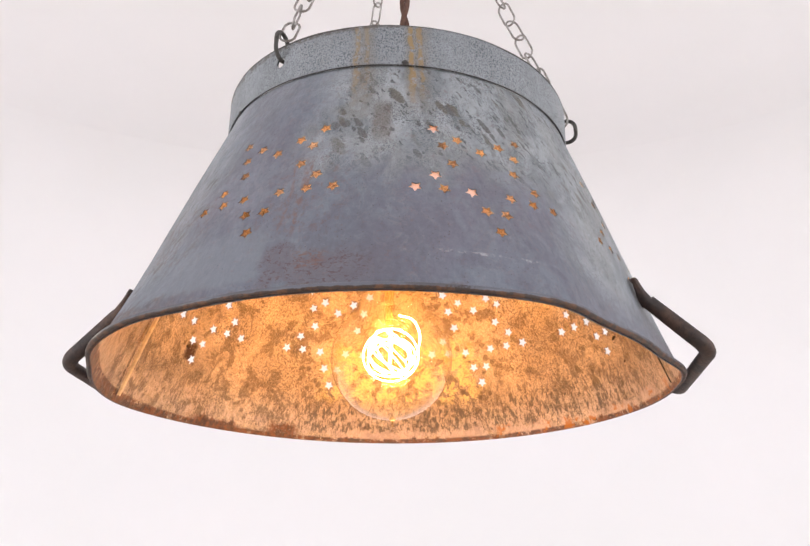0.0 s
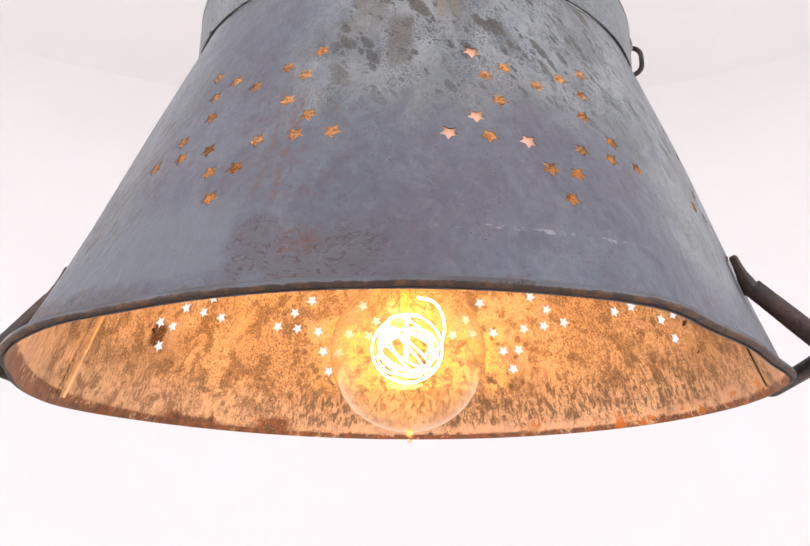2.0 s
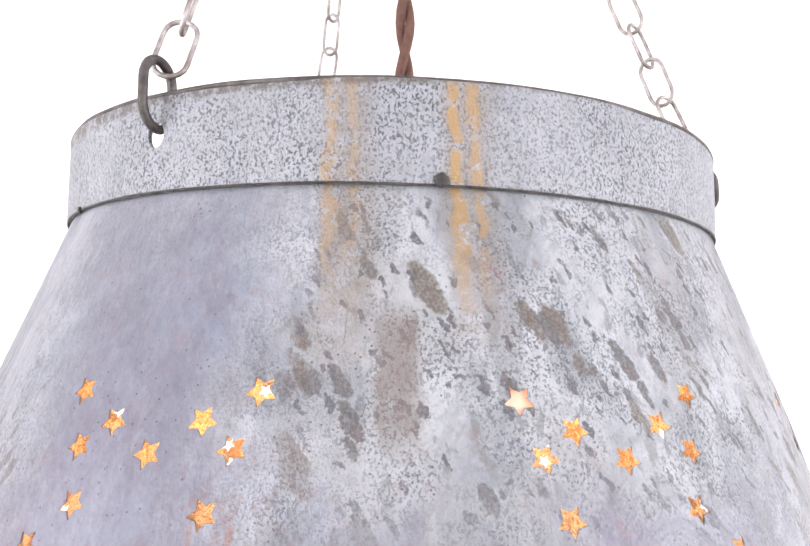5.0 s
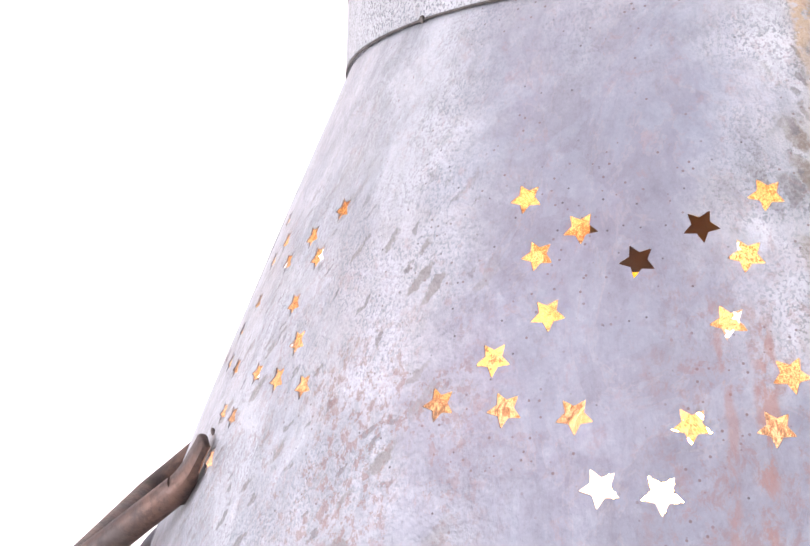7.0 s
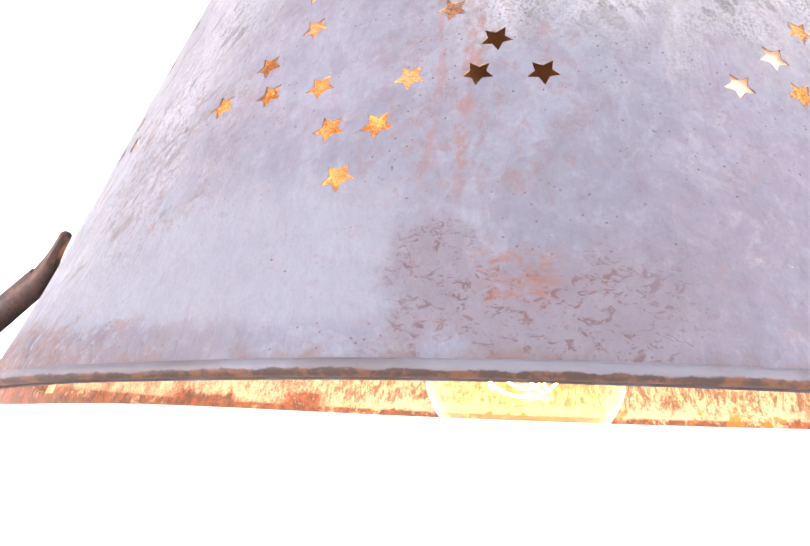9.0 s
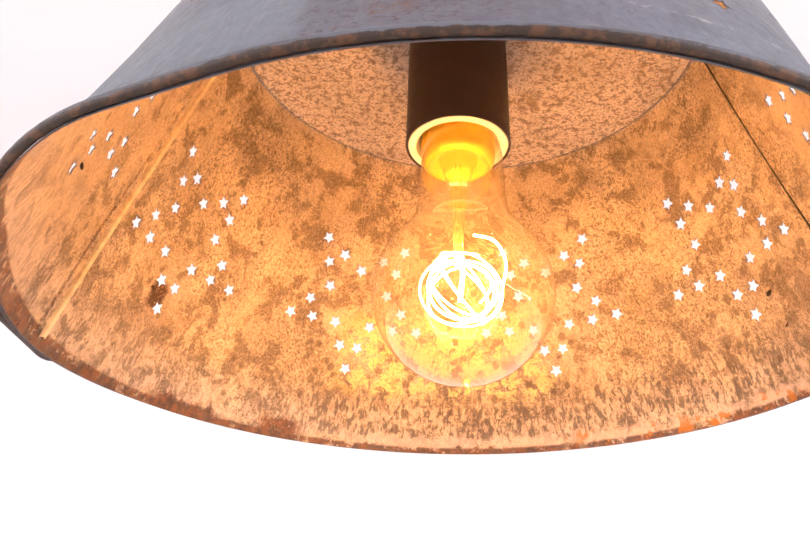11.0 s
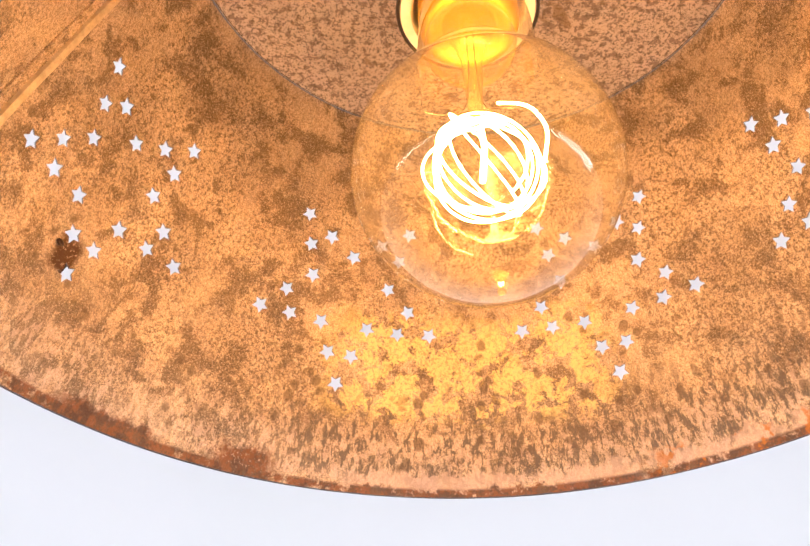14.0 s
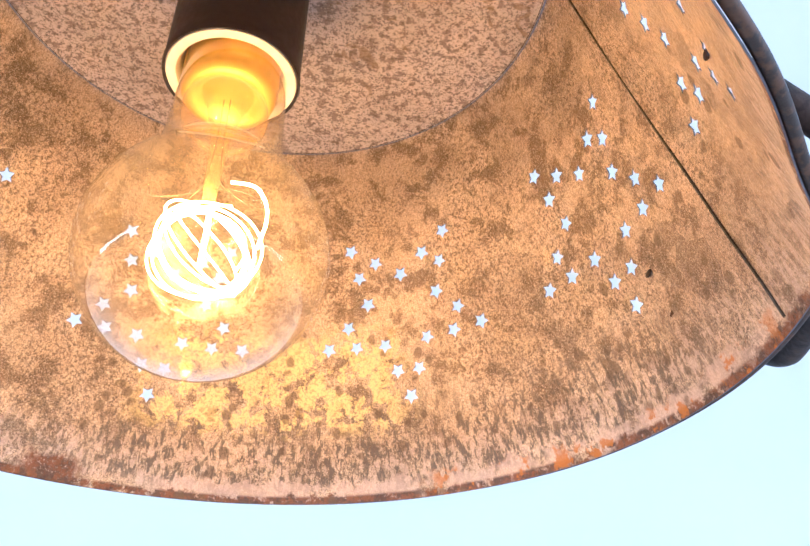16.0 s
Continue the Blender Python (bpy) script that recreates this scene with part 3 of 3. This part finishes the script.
def small_star(turn, size):
    """One punched star, tip down, its tips and inner corners a little rounded."""
    ring = []
    for i in range(10):
        r, a = (STAR_R * size if i % 2 == 0 else STAR_IN * size), radians(-90 + 36 * i + turn)
        ring.append(Vector((r * math.cos(a), r * math.sin(a))))
    out = []
    for i, p in enumerate(ring):
        if i % 2:
            out.append(p)
        else:
            a, b = ring[i - 1], ring[(i + 1) % 10]
            out += [p.lerp(a, 0.16), p.lerp((a + b) / 2, 0.05), p.lerp(b, 0.16)]
    return out


def shade_mesh():
    from mathutils import geometry
    rng = random.Random(4)
    slope = math.hypot(1, 0.39)                  # slant length for each metre of height
    cut, ref = 178.0, 0.155
    stars = []
    for az, dz, lean in GROUPS:
        for p in big_star():
            s = 0.0912 + p.y + dz + rng.uniform(-0.0004, 0.0004)
            z = s / slope
            ang = az + math.degrees((p.x + lean * p.y) / cone_r(z)) * 1.02 + rng.uniform(-0.12, 0.12)
            if ang > cut:
                ang -= 360
            turn, size = rng.uniform(-9, 9), rng.uniform(0.96, 1.04)
            stars.append([(radians(ang) + q.x / cone_r(z), s + q.y) for q in small_star(turn, size)])
    s_top = Z_SEAM * slope
    verts, edges = [], []
    centres = [(sum(a for a, _ in st) / len(st), sum(b for _, b in st) / len(st)) for st in stars]
    near = {}
    for a, b in centres:
        near.setdefault((int(a * ref // 0.012), int(b // 0.012)), []).append((a * ref, b))
    cols, rows = 180, 24
    first = radians(cut - 360)
    for i in range(cols + 1):
        for j in range(rows + 1):
            u, s = (first + 2 * math.pi * i / cols) * ref, s_top * j / rows
            cx, cy = int(u // 0.012), int(s // 0.012)
            clash = any(math.hypot(u - a, s - b) < 0.0053 for x in (cx - 1, cx, cx + 1) for y in (cy - 1, cy, cy + 1) for a, b in near.get((x, y), ()))
            if not clash:
                verts.append(Vector((u, s)))
    for st in stars:
        base = len(verts)
        verts += [Vector((a * ref, s)) for a, s in st]
        edges += [(base + i, base + (i + 1) % len(st)) for i in range(len(st))]
    flat, _, tris, *_ = geometry.delaunay_2d_cdt(verts, edges, [], 0, 1e-7)

    def inside(p, st):
        hit = False
        for (a, b), (c, d) in zip(st, st[1:] + st[:1]):
            a, c = a * ref, c * ref
            if (b > p.y) != (d > p.y) and p.x < (c - a) * (p.y - b) / (d - b) + a:
                hit = not hit
        return hit

    keep = []
    for t in tris:
        mid = (flat[t[0]] + flat[t[1]] + flat[t[2]]) / 3
        drop = False
        for st, (a, b) in zip(stars, centres):
            if abs(a * ref - mid.x) < 0.006 and abs(b - mid.y) < 0.006 and inside(mid, st):
                drop = True
                break
        if not drop:
            keep.append(t)

    def place(p, off):
        ang, z = p.x / ref, p.y / slope
        q = Vector((math.cos(ang), math.sin(ang), 0))
        dent = 0.0007 * noise.noise(Vector((q.x * 2.2, q.y * 2.2, z * 14))) * min(1, z / 0.02, max(0, Z_SEAM - z) / 0.02)
        n = Vector((q.x, q.y, 0.38)).normalized()
        return oval_out(q * (cone_r(z) + dent - off) + Vector((0, 0, z))), n

    co, nor, faces, mats = [], [], [], []
    for off, sign in ((0.0, 1), (THICK, -1)):
        base = len(co)
        for p in flat:
            c, n = place(p, off)
            co.append(c)
            nor.append(n * sign)
        for t in keep:
            faces.append([base + i for i in (t if sign > 0 else reversed(t))])
            mats.append(0 if sign > 0 else 1)
    count = {}
    for t in keep:
        for a, b in ((t[0], t[1]), (t[1], t[2]), (t[2], t[0])):
            count[a, b] = count.get((a, b), 0) + 1
    for a, b in count:
        if (b, a) in count or abs(flat[a].x - flat[b].x) < 1e-9 and abs(abs(flat[a].x - first * ref) - 0) < 1e-4:
            continue
        if abs(flat[a].x - (first + 2 * math.pi) * ref) < 1e-4 and abs(flat[b].x - flat[a].x) < 1e-4:
            continue
        quad = [place(flat[i], o)[0] for i, o in ((b, 0.0), (a, 0.0), (a, THICK), (b, THICK))]
        n = (quad[1] - quad[0]).cross(quad[2] - quad[0]).normalized()
        base = len(co)
        co += quad
        nor += [n] * 4
        faces.append([base, base + 1, base + 2, base + 3])
        mats.append(0)
    me = bpy.data.meshes.new("shade")
    me.from_pydata(co, [], faces)
    me.polygons.foreach_set("material_index", mats)
    me.shade_smooth()
    me.normals_split_custom_set_from_vertices(nor)
    return me


lamp_base = thing("pendant_lamp", 0, 0, RZ, "pendant lamp made of an upturned rusty galvanized bucket with punched stars", "lamp")
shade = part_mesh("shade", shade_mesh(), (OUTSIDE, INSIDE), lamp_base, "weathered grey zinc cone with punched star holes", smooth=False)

# four of the stars are backed with pale paper
for az, z in ((-79.9, 0.1158), (-73.9, 0.0680), (-84.3, 0.0693), (-80.5, 0.0788)):
    bm = bmesh.new()
    r = cone_r(z) - THICK - 0.0006
    grid = [[bm.verts.new(oval_out(polar(r - 0.39 * (v * 0.0052), az + math.degrees(u * 0.0055 / r), z + v * 0.0052))) for u in (-1, -0.5, 0, 0.5, 1)] for v in (-1, 0, 1)]
    for p, q in zip(grid, grid[1:]):
        for n in range(4):
            bm.faces.new((p[n], p[n + 1], q[n + 1], q[n]))
    bmesh.ops.solidify(bm, geom=bm.faces, thickness=0.0002)
    part("paper_backing", bm, PAPER, lamp_base, "pale paper stuck behind a star")

# foot ring of the bucket, with three holes for the chain rings
HOLES = [-126.5, -3.0, 108.0]
HOLE_Z, HOLE_R = 0.1880, 0.0033


def foot_ring():
    from mathutils import geometry
    ref, verts, edges, rings = 0.125, [], [], []
    cut = 178.0
    first = radians(cut - 360)
    height = Z_TOP - Z_SEAM
    for az in HOLES:
        rings.append([(radians(az) * ref + HOLE_R * math.cos(2 * math.pi * i / 16), HOLE_Z - Z_SEAM + 1.15 * HOLE_R * math.sin(2 * math.pi * i / 16)) for i in range(16)])
    for i in range(181):
        for j in range(7):
            u, s = (first + 2 * math.pi * i / 180) * ref, height * j / 6
            if all(math.hypot(u - radians(az) * ref, s - HOLE_Z + Z_SEAM) > HOLE_R * 1.5 for az in HOLES):
                verts.append(Vector((u, s)))
    for ring in rings:
        base = len(verts)
        verts += [Vector(p) for p in ring]
        edges += [(base + i, base + (i + 1) % 16) for i in range(16)]
    flat, _, tris, *_ = geometry.delaunay_2d_cdt(verts, edges, [], 0, 1e-7)
    keep = []
    for t in tris:
        m = (flat[t[0]] + flat[t[1]] + flat[t[2]]) / 3
        if all(math.hypot(m.x - radians(az) * ref, (m.y - HOLE_Z + Z_SEAM) / 1.15) > HOLE_R * 0.97 for az in HOLES):
            keep.append(t)
    co, nor, faces = [], [], []

    def place(p, off):
        ang = p.x / ref
        q = Vector((math.cos(ang), math.sin(ang), 0))
        wave = 0.0005 * noise.noise(Vector((q.x * 3, q.y * 3, 4 + p.y * 20)))
        return oval_out(q * (0.1252 + wave - off) + Vector((0, 0, Z_SEAM + p.y))), q

    for off, sign in ((0.0, 1), (0.0014, -1)):
        base = len(co)
        for p in flat:
            c, n = place(p, off)
            co.append(c)
            nor.append(n * sign)
        faces += [[base + i for i in (t if sign > 0 else reversed(t))] for t in keep]
    edge_set = {(a, b) for t in keep for a, b in ((t[0], t[1]), (t[1], t[2]), (t[2], t[0]))}
    for a, b in edge_set:
        if (b, a) in edge_set or abs(flat[a].x - flat[b].x) < 1e-9 and abs(flat[a].y - flat[b].y) > 0.003:
            continue
        quad = [place(flat[i], o)[0] for i, o in ((b, 0.0), (a, 0.0), (a, 0.0014), (b, 0.0014))]
        n = (quad[1] - quad[0]).cross(quad[2] - quad[0]).normalized()
        base = len(co)
        co += quad
        nor += [n] * 4
        faces.append([base, base + 1, base + 2, base + 3])
    me = bpy.data.meshes.new("foot_ring")
    me.from_pydata(co, [], faces)
    me.shade_smooth()
    me.normals_split_custom_set_from_vertices(nor)
    return me


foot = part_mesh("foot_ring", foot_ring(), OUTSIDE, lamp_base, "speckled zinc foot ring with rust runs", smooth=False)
part("rolled_edge", tube([oval_out(polar(0.1246, 2 * i, Z_TOP + 0.0003 * noise.noise(Vector((i * 0.2, 0, 0))))) for i in range(180)], 0.00085, 8, True), RING, foot, "dark worn edge")
plate = lathe([(0.0, 0.1722), (0.06, 0.1723), (0.118, 0.1720), (0.1222, 0.1712), (0.1226, 0.1718), (0.118, 0.1730), (0.06, 0.1733), (0, 0.1732)], 120)
for v in plate.verts:
    v.co = oval_out(v.co)
part("base_plate", plate, PLATE, lamp_base, "speckled zinc bucket bottom")
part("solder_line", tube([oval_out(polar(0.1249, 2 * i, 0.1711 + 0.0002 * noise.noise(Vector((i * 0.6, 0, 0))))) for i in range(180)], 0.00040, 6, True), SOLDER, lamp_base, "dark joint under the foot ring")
part("solder_line", tube([oval_out(polar(0.1218, 2 * i, 0.1713)) for i in range(180)], 0.00018, 6, True), SOLDER, lamp_base, "dark crease round the bucket bottom")
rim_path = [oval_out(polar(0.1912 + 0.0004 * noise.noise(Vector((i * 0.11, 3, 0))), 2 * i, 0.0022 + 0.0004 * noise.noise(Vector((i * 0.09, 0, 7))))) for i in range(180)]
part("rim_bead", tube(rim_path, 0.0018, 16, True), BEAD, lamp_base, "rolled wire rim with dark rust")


def seam_strip(az, width, height, out):
    """A raised strip that runs up the cone, on its inner side or its outer one."""
    bm = bmesh.new()
    rows = []
    for j in range(41):
        z = 0.004 + (Z_SEAM - 0.006) * j / 40
        r = cone_r(z) - (0 if out else THICK)
        lift = height * (1 if out else -1)
        wob = 0.25 * noise.noise(Vector((z * 30, az, 0)))
        row = []
        for f, h in ((-0.5, -0.15), (-0.36, 0.85), (0.0, 1.0), (0.36, 0.85), (0.5, -0.15)):
            row.append(bm.verts.new(oval_out(polar(r + lift * h, az + wob + math.degrees(f * width / r), z))))
        rows.append(row)
    for a, b in zip(rows, rows[1:]):
        for k in range(4):
            bm.faces.new((a[k], a[k + 1], b[k + 1], b[k]))
    return bm


part("side_seam", seam_strip(174.9, 0.0042, 0.0018, False), GILT, lamp_base, "folded metal seam")
part("side_seam", seam_strip(177.2, 0.0020, 0.0012, False), INSIDE, lamp_base, "folded metal seam")
part("side_seam", seam_strip(-1.9, 0.0011, 0.0007, False), SOLDER, lamp_base, "soldered metal seam")
part("side_seam", seam_strip(-2.4, 0.0060, 0.0009, True), OUTSIDE, lamp_base, "folded metal seam")
part("side_seam", seam_strip(175.8, 0.0060, 0.0009, True), OUTSIDE, lamp_base, "folded metal seam")


def blob(az, z, r, size):
    bm = bmesh.new()
    bmesh.ops.create_icosphere(bm, subdivisions=2, radius=1)
    for v in bm.verts:
        k = 1 + 0.35 * noise.noise(v.co * 1.7 + Vector((az, 0, 0)))
        v.co = Vector((v.co.x * size * k, v.co.y * 0.0009, v.co.z * size * k))
    bm.transform(Matrix.Translation(oval_out(polar(r, az, z))) @ Matrix.Rotation(radians(az - 90), 4, "Z"))
    return bm


for az, z, r, size in ((-87.0, 0.1724, 0.1254, 0.0022), (-147.6, 0.1712, 0.1252, 0.0012)):
    part("solder_blob", blob(az, z, r, size), SOLDER, lamp_base)


def handle(centre, out=0.0):
    """A bent round bar with flattened ends riveted to the cone."""
    turn = Matrix.Translation((0.0007, 0, 0)) @ Matrix.Rotation(radians(centre), 4, "Z")
    ends = [(0.1594, 0.0642, 0.0490), (0.1643, 0.0632, 0.0397), (0.1995 + out, 0.051, 0.008)]
    near = Vector(ends[1]).lerp(Vector(ends[2]), 0.17)
    root = Vector(ends[1]).lerp(Vector(ends[2]), 0.11)
    pts = [root, Vector(ends[2]), Vector((ends[2][0], -ends[2][1], ends[2][2])), Vector((root.x, -root.y, root.z))]
    grip = tube(rounded(pts, 0.011, 8), 0.0043, 14)
    grip.transform(turn)
    for v in grip.verts:
        v.co = v.co.lerp(knocked(v.co), max(0.0, min(1.0, 2.0 - 50 * (math.hypot(v.co.x, v.co.y) - 0.168))) * 0.8)
    ob = part("handle", grip, IRON, lamp_base, "dark brown iron carrying handle")
    for s in (1, -1):
        a, b = Vector((ends[0][0], s * ends[0][1], ends[0][2])), Vector((ends[1][0], s * ends[1][1], ends[1][2]))
        way = (b - a).normalized()
        face = Vector((a.x, a.y, 0.066)).normalized()
        side = way.cross(face).normalized()
        bm = bmesh.new()
        rings = []
        last = Vector((near.x, s * near.y, near.z))
        for f, w, h in ((-0.10, 0.0030, 0.0010), (-0.02, 0.0045, 0.0017), (0.35, 0.0048, 0.0018), (0.75, 0.0046, 0.0022), (1.0, 0.0044, 0.0028), (1.5, 0.0041, 0.0038)):
            c = last if f > 1.2 else a.lerp(b, f) + face * 0.0016
            rings.append([bm.verts.new(c + side * w * x + face * h * y) for x, y in ((-1, -0.5), (-0.6, -1), (0.6, -1), (1, -0.5), (1, 0.5), (0.6, 1), (-0.6, 1), (-1, 0.5))])
        for p, q in zip(rings, rings[1:]):
            for k in range(8):
                bm.faces.new((p[k], p[(k + 1) % 8], q[(k + 1) % 8], q[k]))
        bm.faces.new(rings[0])
        bm.faces.new(rings[-1])
        bm.transform(turn)
        for v in bm.verts:
            v.co = knocked(v.co)
        part("mounting_tab", bm, IRON, ob, "flattened iron end on the cone")
        at = polar(cone_r(0.0505) - THICK - 0.0008, 20 * s, 0.0505)
        bm = bmesh.new()
        bmesh.ops.create_icosphere(bm, subdivisions=2, radius=0.0019)
        bm.transform(turn @ Matrix.Translation(at) @ Matrix.Rotation(radians(20 * s), 4, "Z") @ Matrix.Rotation(radians(21), 4, "Y") @ Matrix.Diagonal((0.45, 1, 1.15, 1)))
        for v in bm.verts:
            v.co = knocked(v.co)
        part("rivet", bm, IRON, ob, "flattened rivet head inside the cone")


handle(177.0, 0.002)
handle(-5.5)


# ---- chain rings, chains, cord ----
APEX = Vector((0.004, 0, 0.53))


def oval(length, width, steps=10):
    """A closed long link in the x-z plane, its long way along z."""
    r, h = width / 2, (length - width) / 2
    out = [(r * math.cos(a), 0, h + r * math.sin(a)) for a in (math.pi * i / steps for i in range(steps + 1))]
    return out + [(-r * math.cos(a), 0, -h - r * math.sin(a)) for a in (math.pi * i / steps for i in range(steps + 1))]


rng = random.Random(11)
for az, tip, lean, tall in ((-126.5, 0.0, 12, 0.0205), (-3.0, 0.0025, -12, 0.0185), (108.0, 0.0, 0, 0.0205)):
    inward = polar(1, az + 180, 0)
    # a heavy ring through the hole and over the edge of the foot ring
    centre = oval_out(polar(0.1252 + tip, az, HOLE_Z + tall / 2 + 0.0018))
    bm = tube([(p[0], p[1], p[2]) for p in oval(tall, 0.0135, 12)], 0.00145, 10, True)
    bm.transform(Matrix.Translation(centre) @ Matrix.Rotation(radians(az + lean), 4, "Z"))
    part("chain_ring", bm, RING, lamp_base, "blackened steel ring through the foot")
    start = centre + inward * (0.0035 if tip == 0 else 0.001) + Vector((0, 0, tall / 2 - 0.0015))
    way = (APEX - start).normalized()
    chain = thing("chain", *(start + Vector((0, 0, RZ))), "thin dull steel suspension chain with long links", "chain", "suspension chains")
    pitch = 0.0168
    number = int((APEX - start).length / pitch)
    frame_m = way.to_track_quat("Z", "Y").to_matrix().to_4x4()
    data = None
    for i in range(number):
        if data is None:
            bm = tube(oval(0.0205, 0.0102, 8), 0.00082, 8, True)
            data = bpy.data.meshes.new("link")
            bm.to_mesh(data)
            bm.free()
            data.materials.append(STEEL)
            data.shade_smooth()
        link = new("link", data)
        link.parent = chain
        twist = 35 + 90 * (i % 2) + rng.uniform(-14, 14)
        link.matrix_local = Matrix.Translation(way * (pitch * (i + 0.45))) @ frame_m @ Matrix.Rotation(radians(twist), 4, "Z") @ Matrix.Rotation(radians(rng.uniform(-4, 4)), 4, "X")

cord = thing("power_cord", 0.006, 0, RZ + Z_SEAM, "brown cloth-covered twisted power cord", "cord")
LONG = CEIL - RZ - Z_SEAM
for side in (0, 1):
    path = []
    for i in range(260):
        z = LONG * i / 259
        lean = 0.004 * min(1, z / 0.08) - 0.010 * max(0, (z - 0.3) / LONG)
        a = 2 * math.pi * z / 0.052 + math.pi * side + 0.9
        path.append((lean + 0.0021 * math.cos(a), 0.0021 * math.sin(a), z))
    part("strand", tube(path, 0.00215, 8), CLOTH, cord)
hook = thing("ceiling_hook", 0, 0, CEIL, "small dark ceiling hook that holds the chains", "hook")
part("plate", lathe([(0, 0), (0.045, 0), (0.045, -0.006), (0.036, -0.014), (0.014, -0.018), (0, -0.018)], 40), IRON, hook)
part("shank", tube([(-0.016, 0.01, -0.015), (-0.016, 0.01, APEX.z + RZ - CEIL + 0.02), (-0.008, 0.005, APEX.z + RZ - CEIL + 0.006), (0.004, -0.002, APEX.z + RZ - CEIL), (0.010, -0.004, APEX.z + RZ - CEIL + 0.01)], 0.003, 8), IRON, hook)

# ---- socket and bulb ----
socket = part("socket", lathe([(0, 0.1722), (0.0230, 0.1722), (0.0251, 0.1695), (0.0254, 0.150), (0.0256, 0.108), (0.0260, 0.1035), (0.0256, 0.1022), (0.0248, 0.1026), (0.0244, 0.106), (0.0240, 0.160), (0, 0.160)], 64), BAKELITE, lamp_base, "dark brown cylindrical bulb socket")
part("liner", lathe([(0.0247, 0.1036), (0.0243, 0.1025), (0.0207, 0.1025), (0.0199, 0.1036), (0.0197, 0.150), (0.0232, 0.150)], 56), PORCELAIN, socket, "cream ceramic rim inside the socket")

BULB_C = Vector((0.0018, -0.001, 0.0215))
bulb = thing("light_bulb", 0, 0, RZ, "round amber glass bulb with a glowing coiled filament, switched on", "light bulb")
R_B = 0.0412
glass = [(0.0006, -R_B), *[(R_B * math.sin(a), -R_B * math.cos(a)) for a in (radians(8 * i) for i in range(1, 18))]]
glass += [(0.0250, 0.0345), (0.0230, 0.0388), (0.0216, 0.0440), (0.0207, 0.0500), (0.0202, 0.060), (0.0198, 0.070), (0.0192, 0.080), (0.0189, 0.090)]
bm = lathe(glass, 72)
bm.transform(Matrix.Translation(BULB_C))
globe = part("globe", bm, GLASS, bulb, "clear amber glass globe")
bm = lathe([(0, -0.0062), (0.0008, -0.0060), (0.0012, -0.0052), (0.0010, -0.0044), (0.0007, -0.0036), (0.0010, -0.0026), (0.0017, -0.0014), (0.0024, -0.0004), (0.0028, 0.0002)], 20)
bm.transform(Matrix.Translation(BULB_C + Vector((0.001, -0.0008, -R_B + 0.0004))))
part("glass_tip", bm, STEM_GLASS, globe, "small sealed glass nipple")
bm = lathe([(0.0178, 0.128), (0.0178, 0.120), (0.0168, 0.118), (0.0178, 0.116), (0.0168, 0.114), (0.0180, 0.111), (0.0181, 0.0990), (0.0178, 0.0950), (0.0169, 0.0925), (0.0150, 0.0916), (0.0118, 0.0926), (0.0096, 0.0946), (0.0, 0.0952)], 56)
part("screw_cap", bm, BRASS, bulb, "brass screw cap")
stem = lathe([(0.0096, 0.0945), (0.0090, 0.0925), (0.0080, 0.0895), (0.0058, 0.0830), (0.0038, 0.0760), (0.0032, 0.0640), (0.0024, 0.0480), (0.0018, 0.0400)], 28)
part("flare", lathe([(0.0146, 0.0915), (0.0156, 0.0880), (0.0160, 0.0835), (0.0150, 0.0785), (0.0120, 0.0748), (0.0080, 0.0735), (0.0046, 0.0745), (0.0034, 0.0770)], 40), STEM_GLASS, bulb, "flared glass mount in the neck")
part("stem", stem, STEM_GLASS, bulb, "tapered glass stem")
for s in (1, -1):
    part("lead_wire", tube(rounded([(0.0012 * s, 0, 0.092), (0.0012 * s, 0.0005, 0.070), (0.0026 * s, 0.0, 0.052), (0.010 * s + 0.002, 0.002, 0.046)], 0.004), 0.00022, 6), IRON, bulb)


def filament_path():
    """One soft wire wound into a loose ball of loops round the stem's end."""
    out = []
    turns, steps = 7.3, 460
    for i in range(steps + 1):
        f = i / steps
        a = 2 * math.pi * turns * f + 1.2
        blend = f * f * (3 - 2 * f)
        tilt = radians(82 - 62 * blend + 14 * math.sin(9 * f))
        axis = radians(-20 + 250 * f)
        r = 0.0180 - 0.0030 * blend + 0.0016 * math.sin(23 * f)
        p = Vector((r * math.cos(a), r * math.sin(a) * math.cos(tilt), r * math.sin(a) * math.sin(tilt)))
        p = Matrix.Rotation(axis, 3, "Z") @ p
        out.append(p + Vector((0.0015, -0.001, 0.0255 - 0.003 * blend)))
    return out


part("filament", tube(filament_path(), 0.00033, 6), FILAMENT, bulb, "white-hot coiled filament")
part("filament", tube([(0.001, -0.001, 0.041), (0.0016, -0.002, 0.031), (0.0005, 0.001, 0.019)], 0.0009, 6), FILAMENT, bulb, "white-hot inner filament")
part("filament", tube(rounded([(0.007, -0.001, 0.0525), (0.0165, -0.003, 0.0500), (0.0220, -0.004, 0.038), (0.0192, -0.003, 0.024)], 0.009), 0.0005, 6), FILAMENT, bulb, "white-hot end of the filament")
for a, h in ((200, 0.043), (335, 0.046)):
    part("support_wire", tube(rounded([(0, 0, 0.050), tuple(polar(0.012, a, h)), tuple(polar(0.0195, a + 8, h - 0.004)), tuple(polar(0.0205, a + 10, h - 0.0015))], 0.003), 0.00013, 6), IRON, bulb)
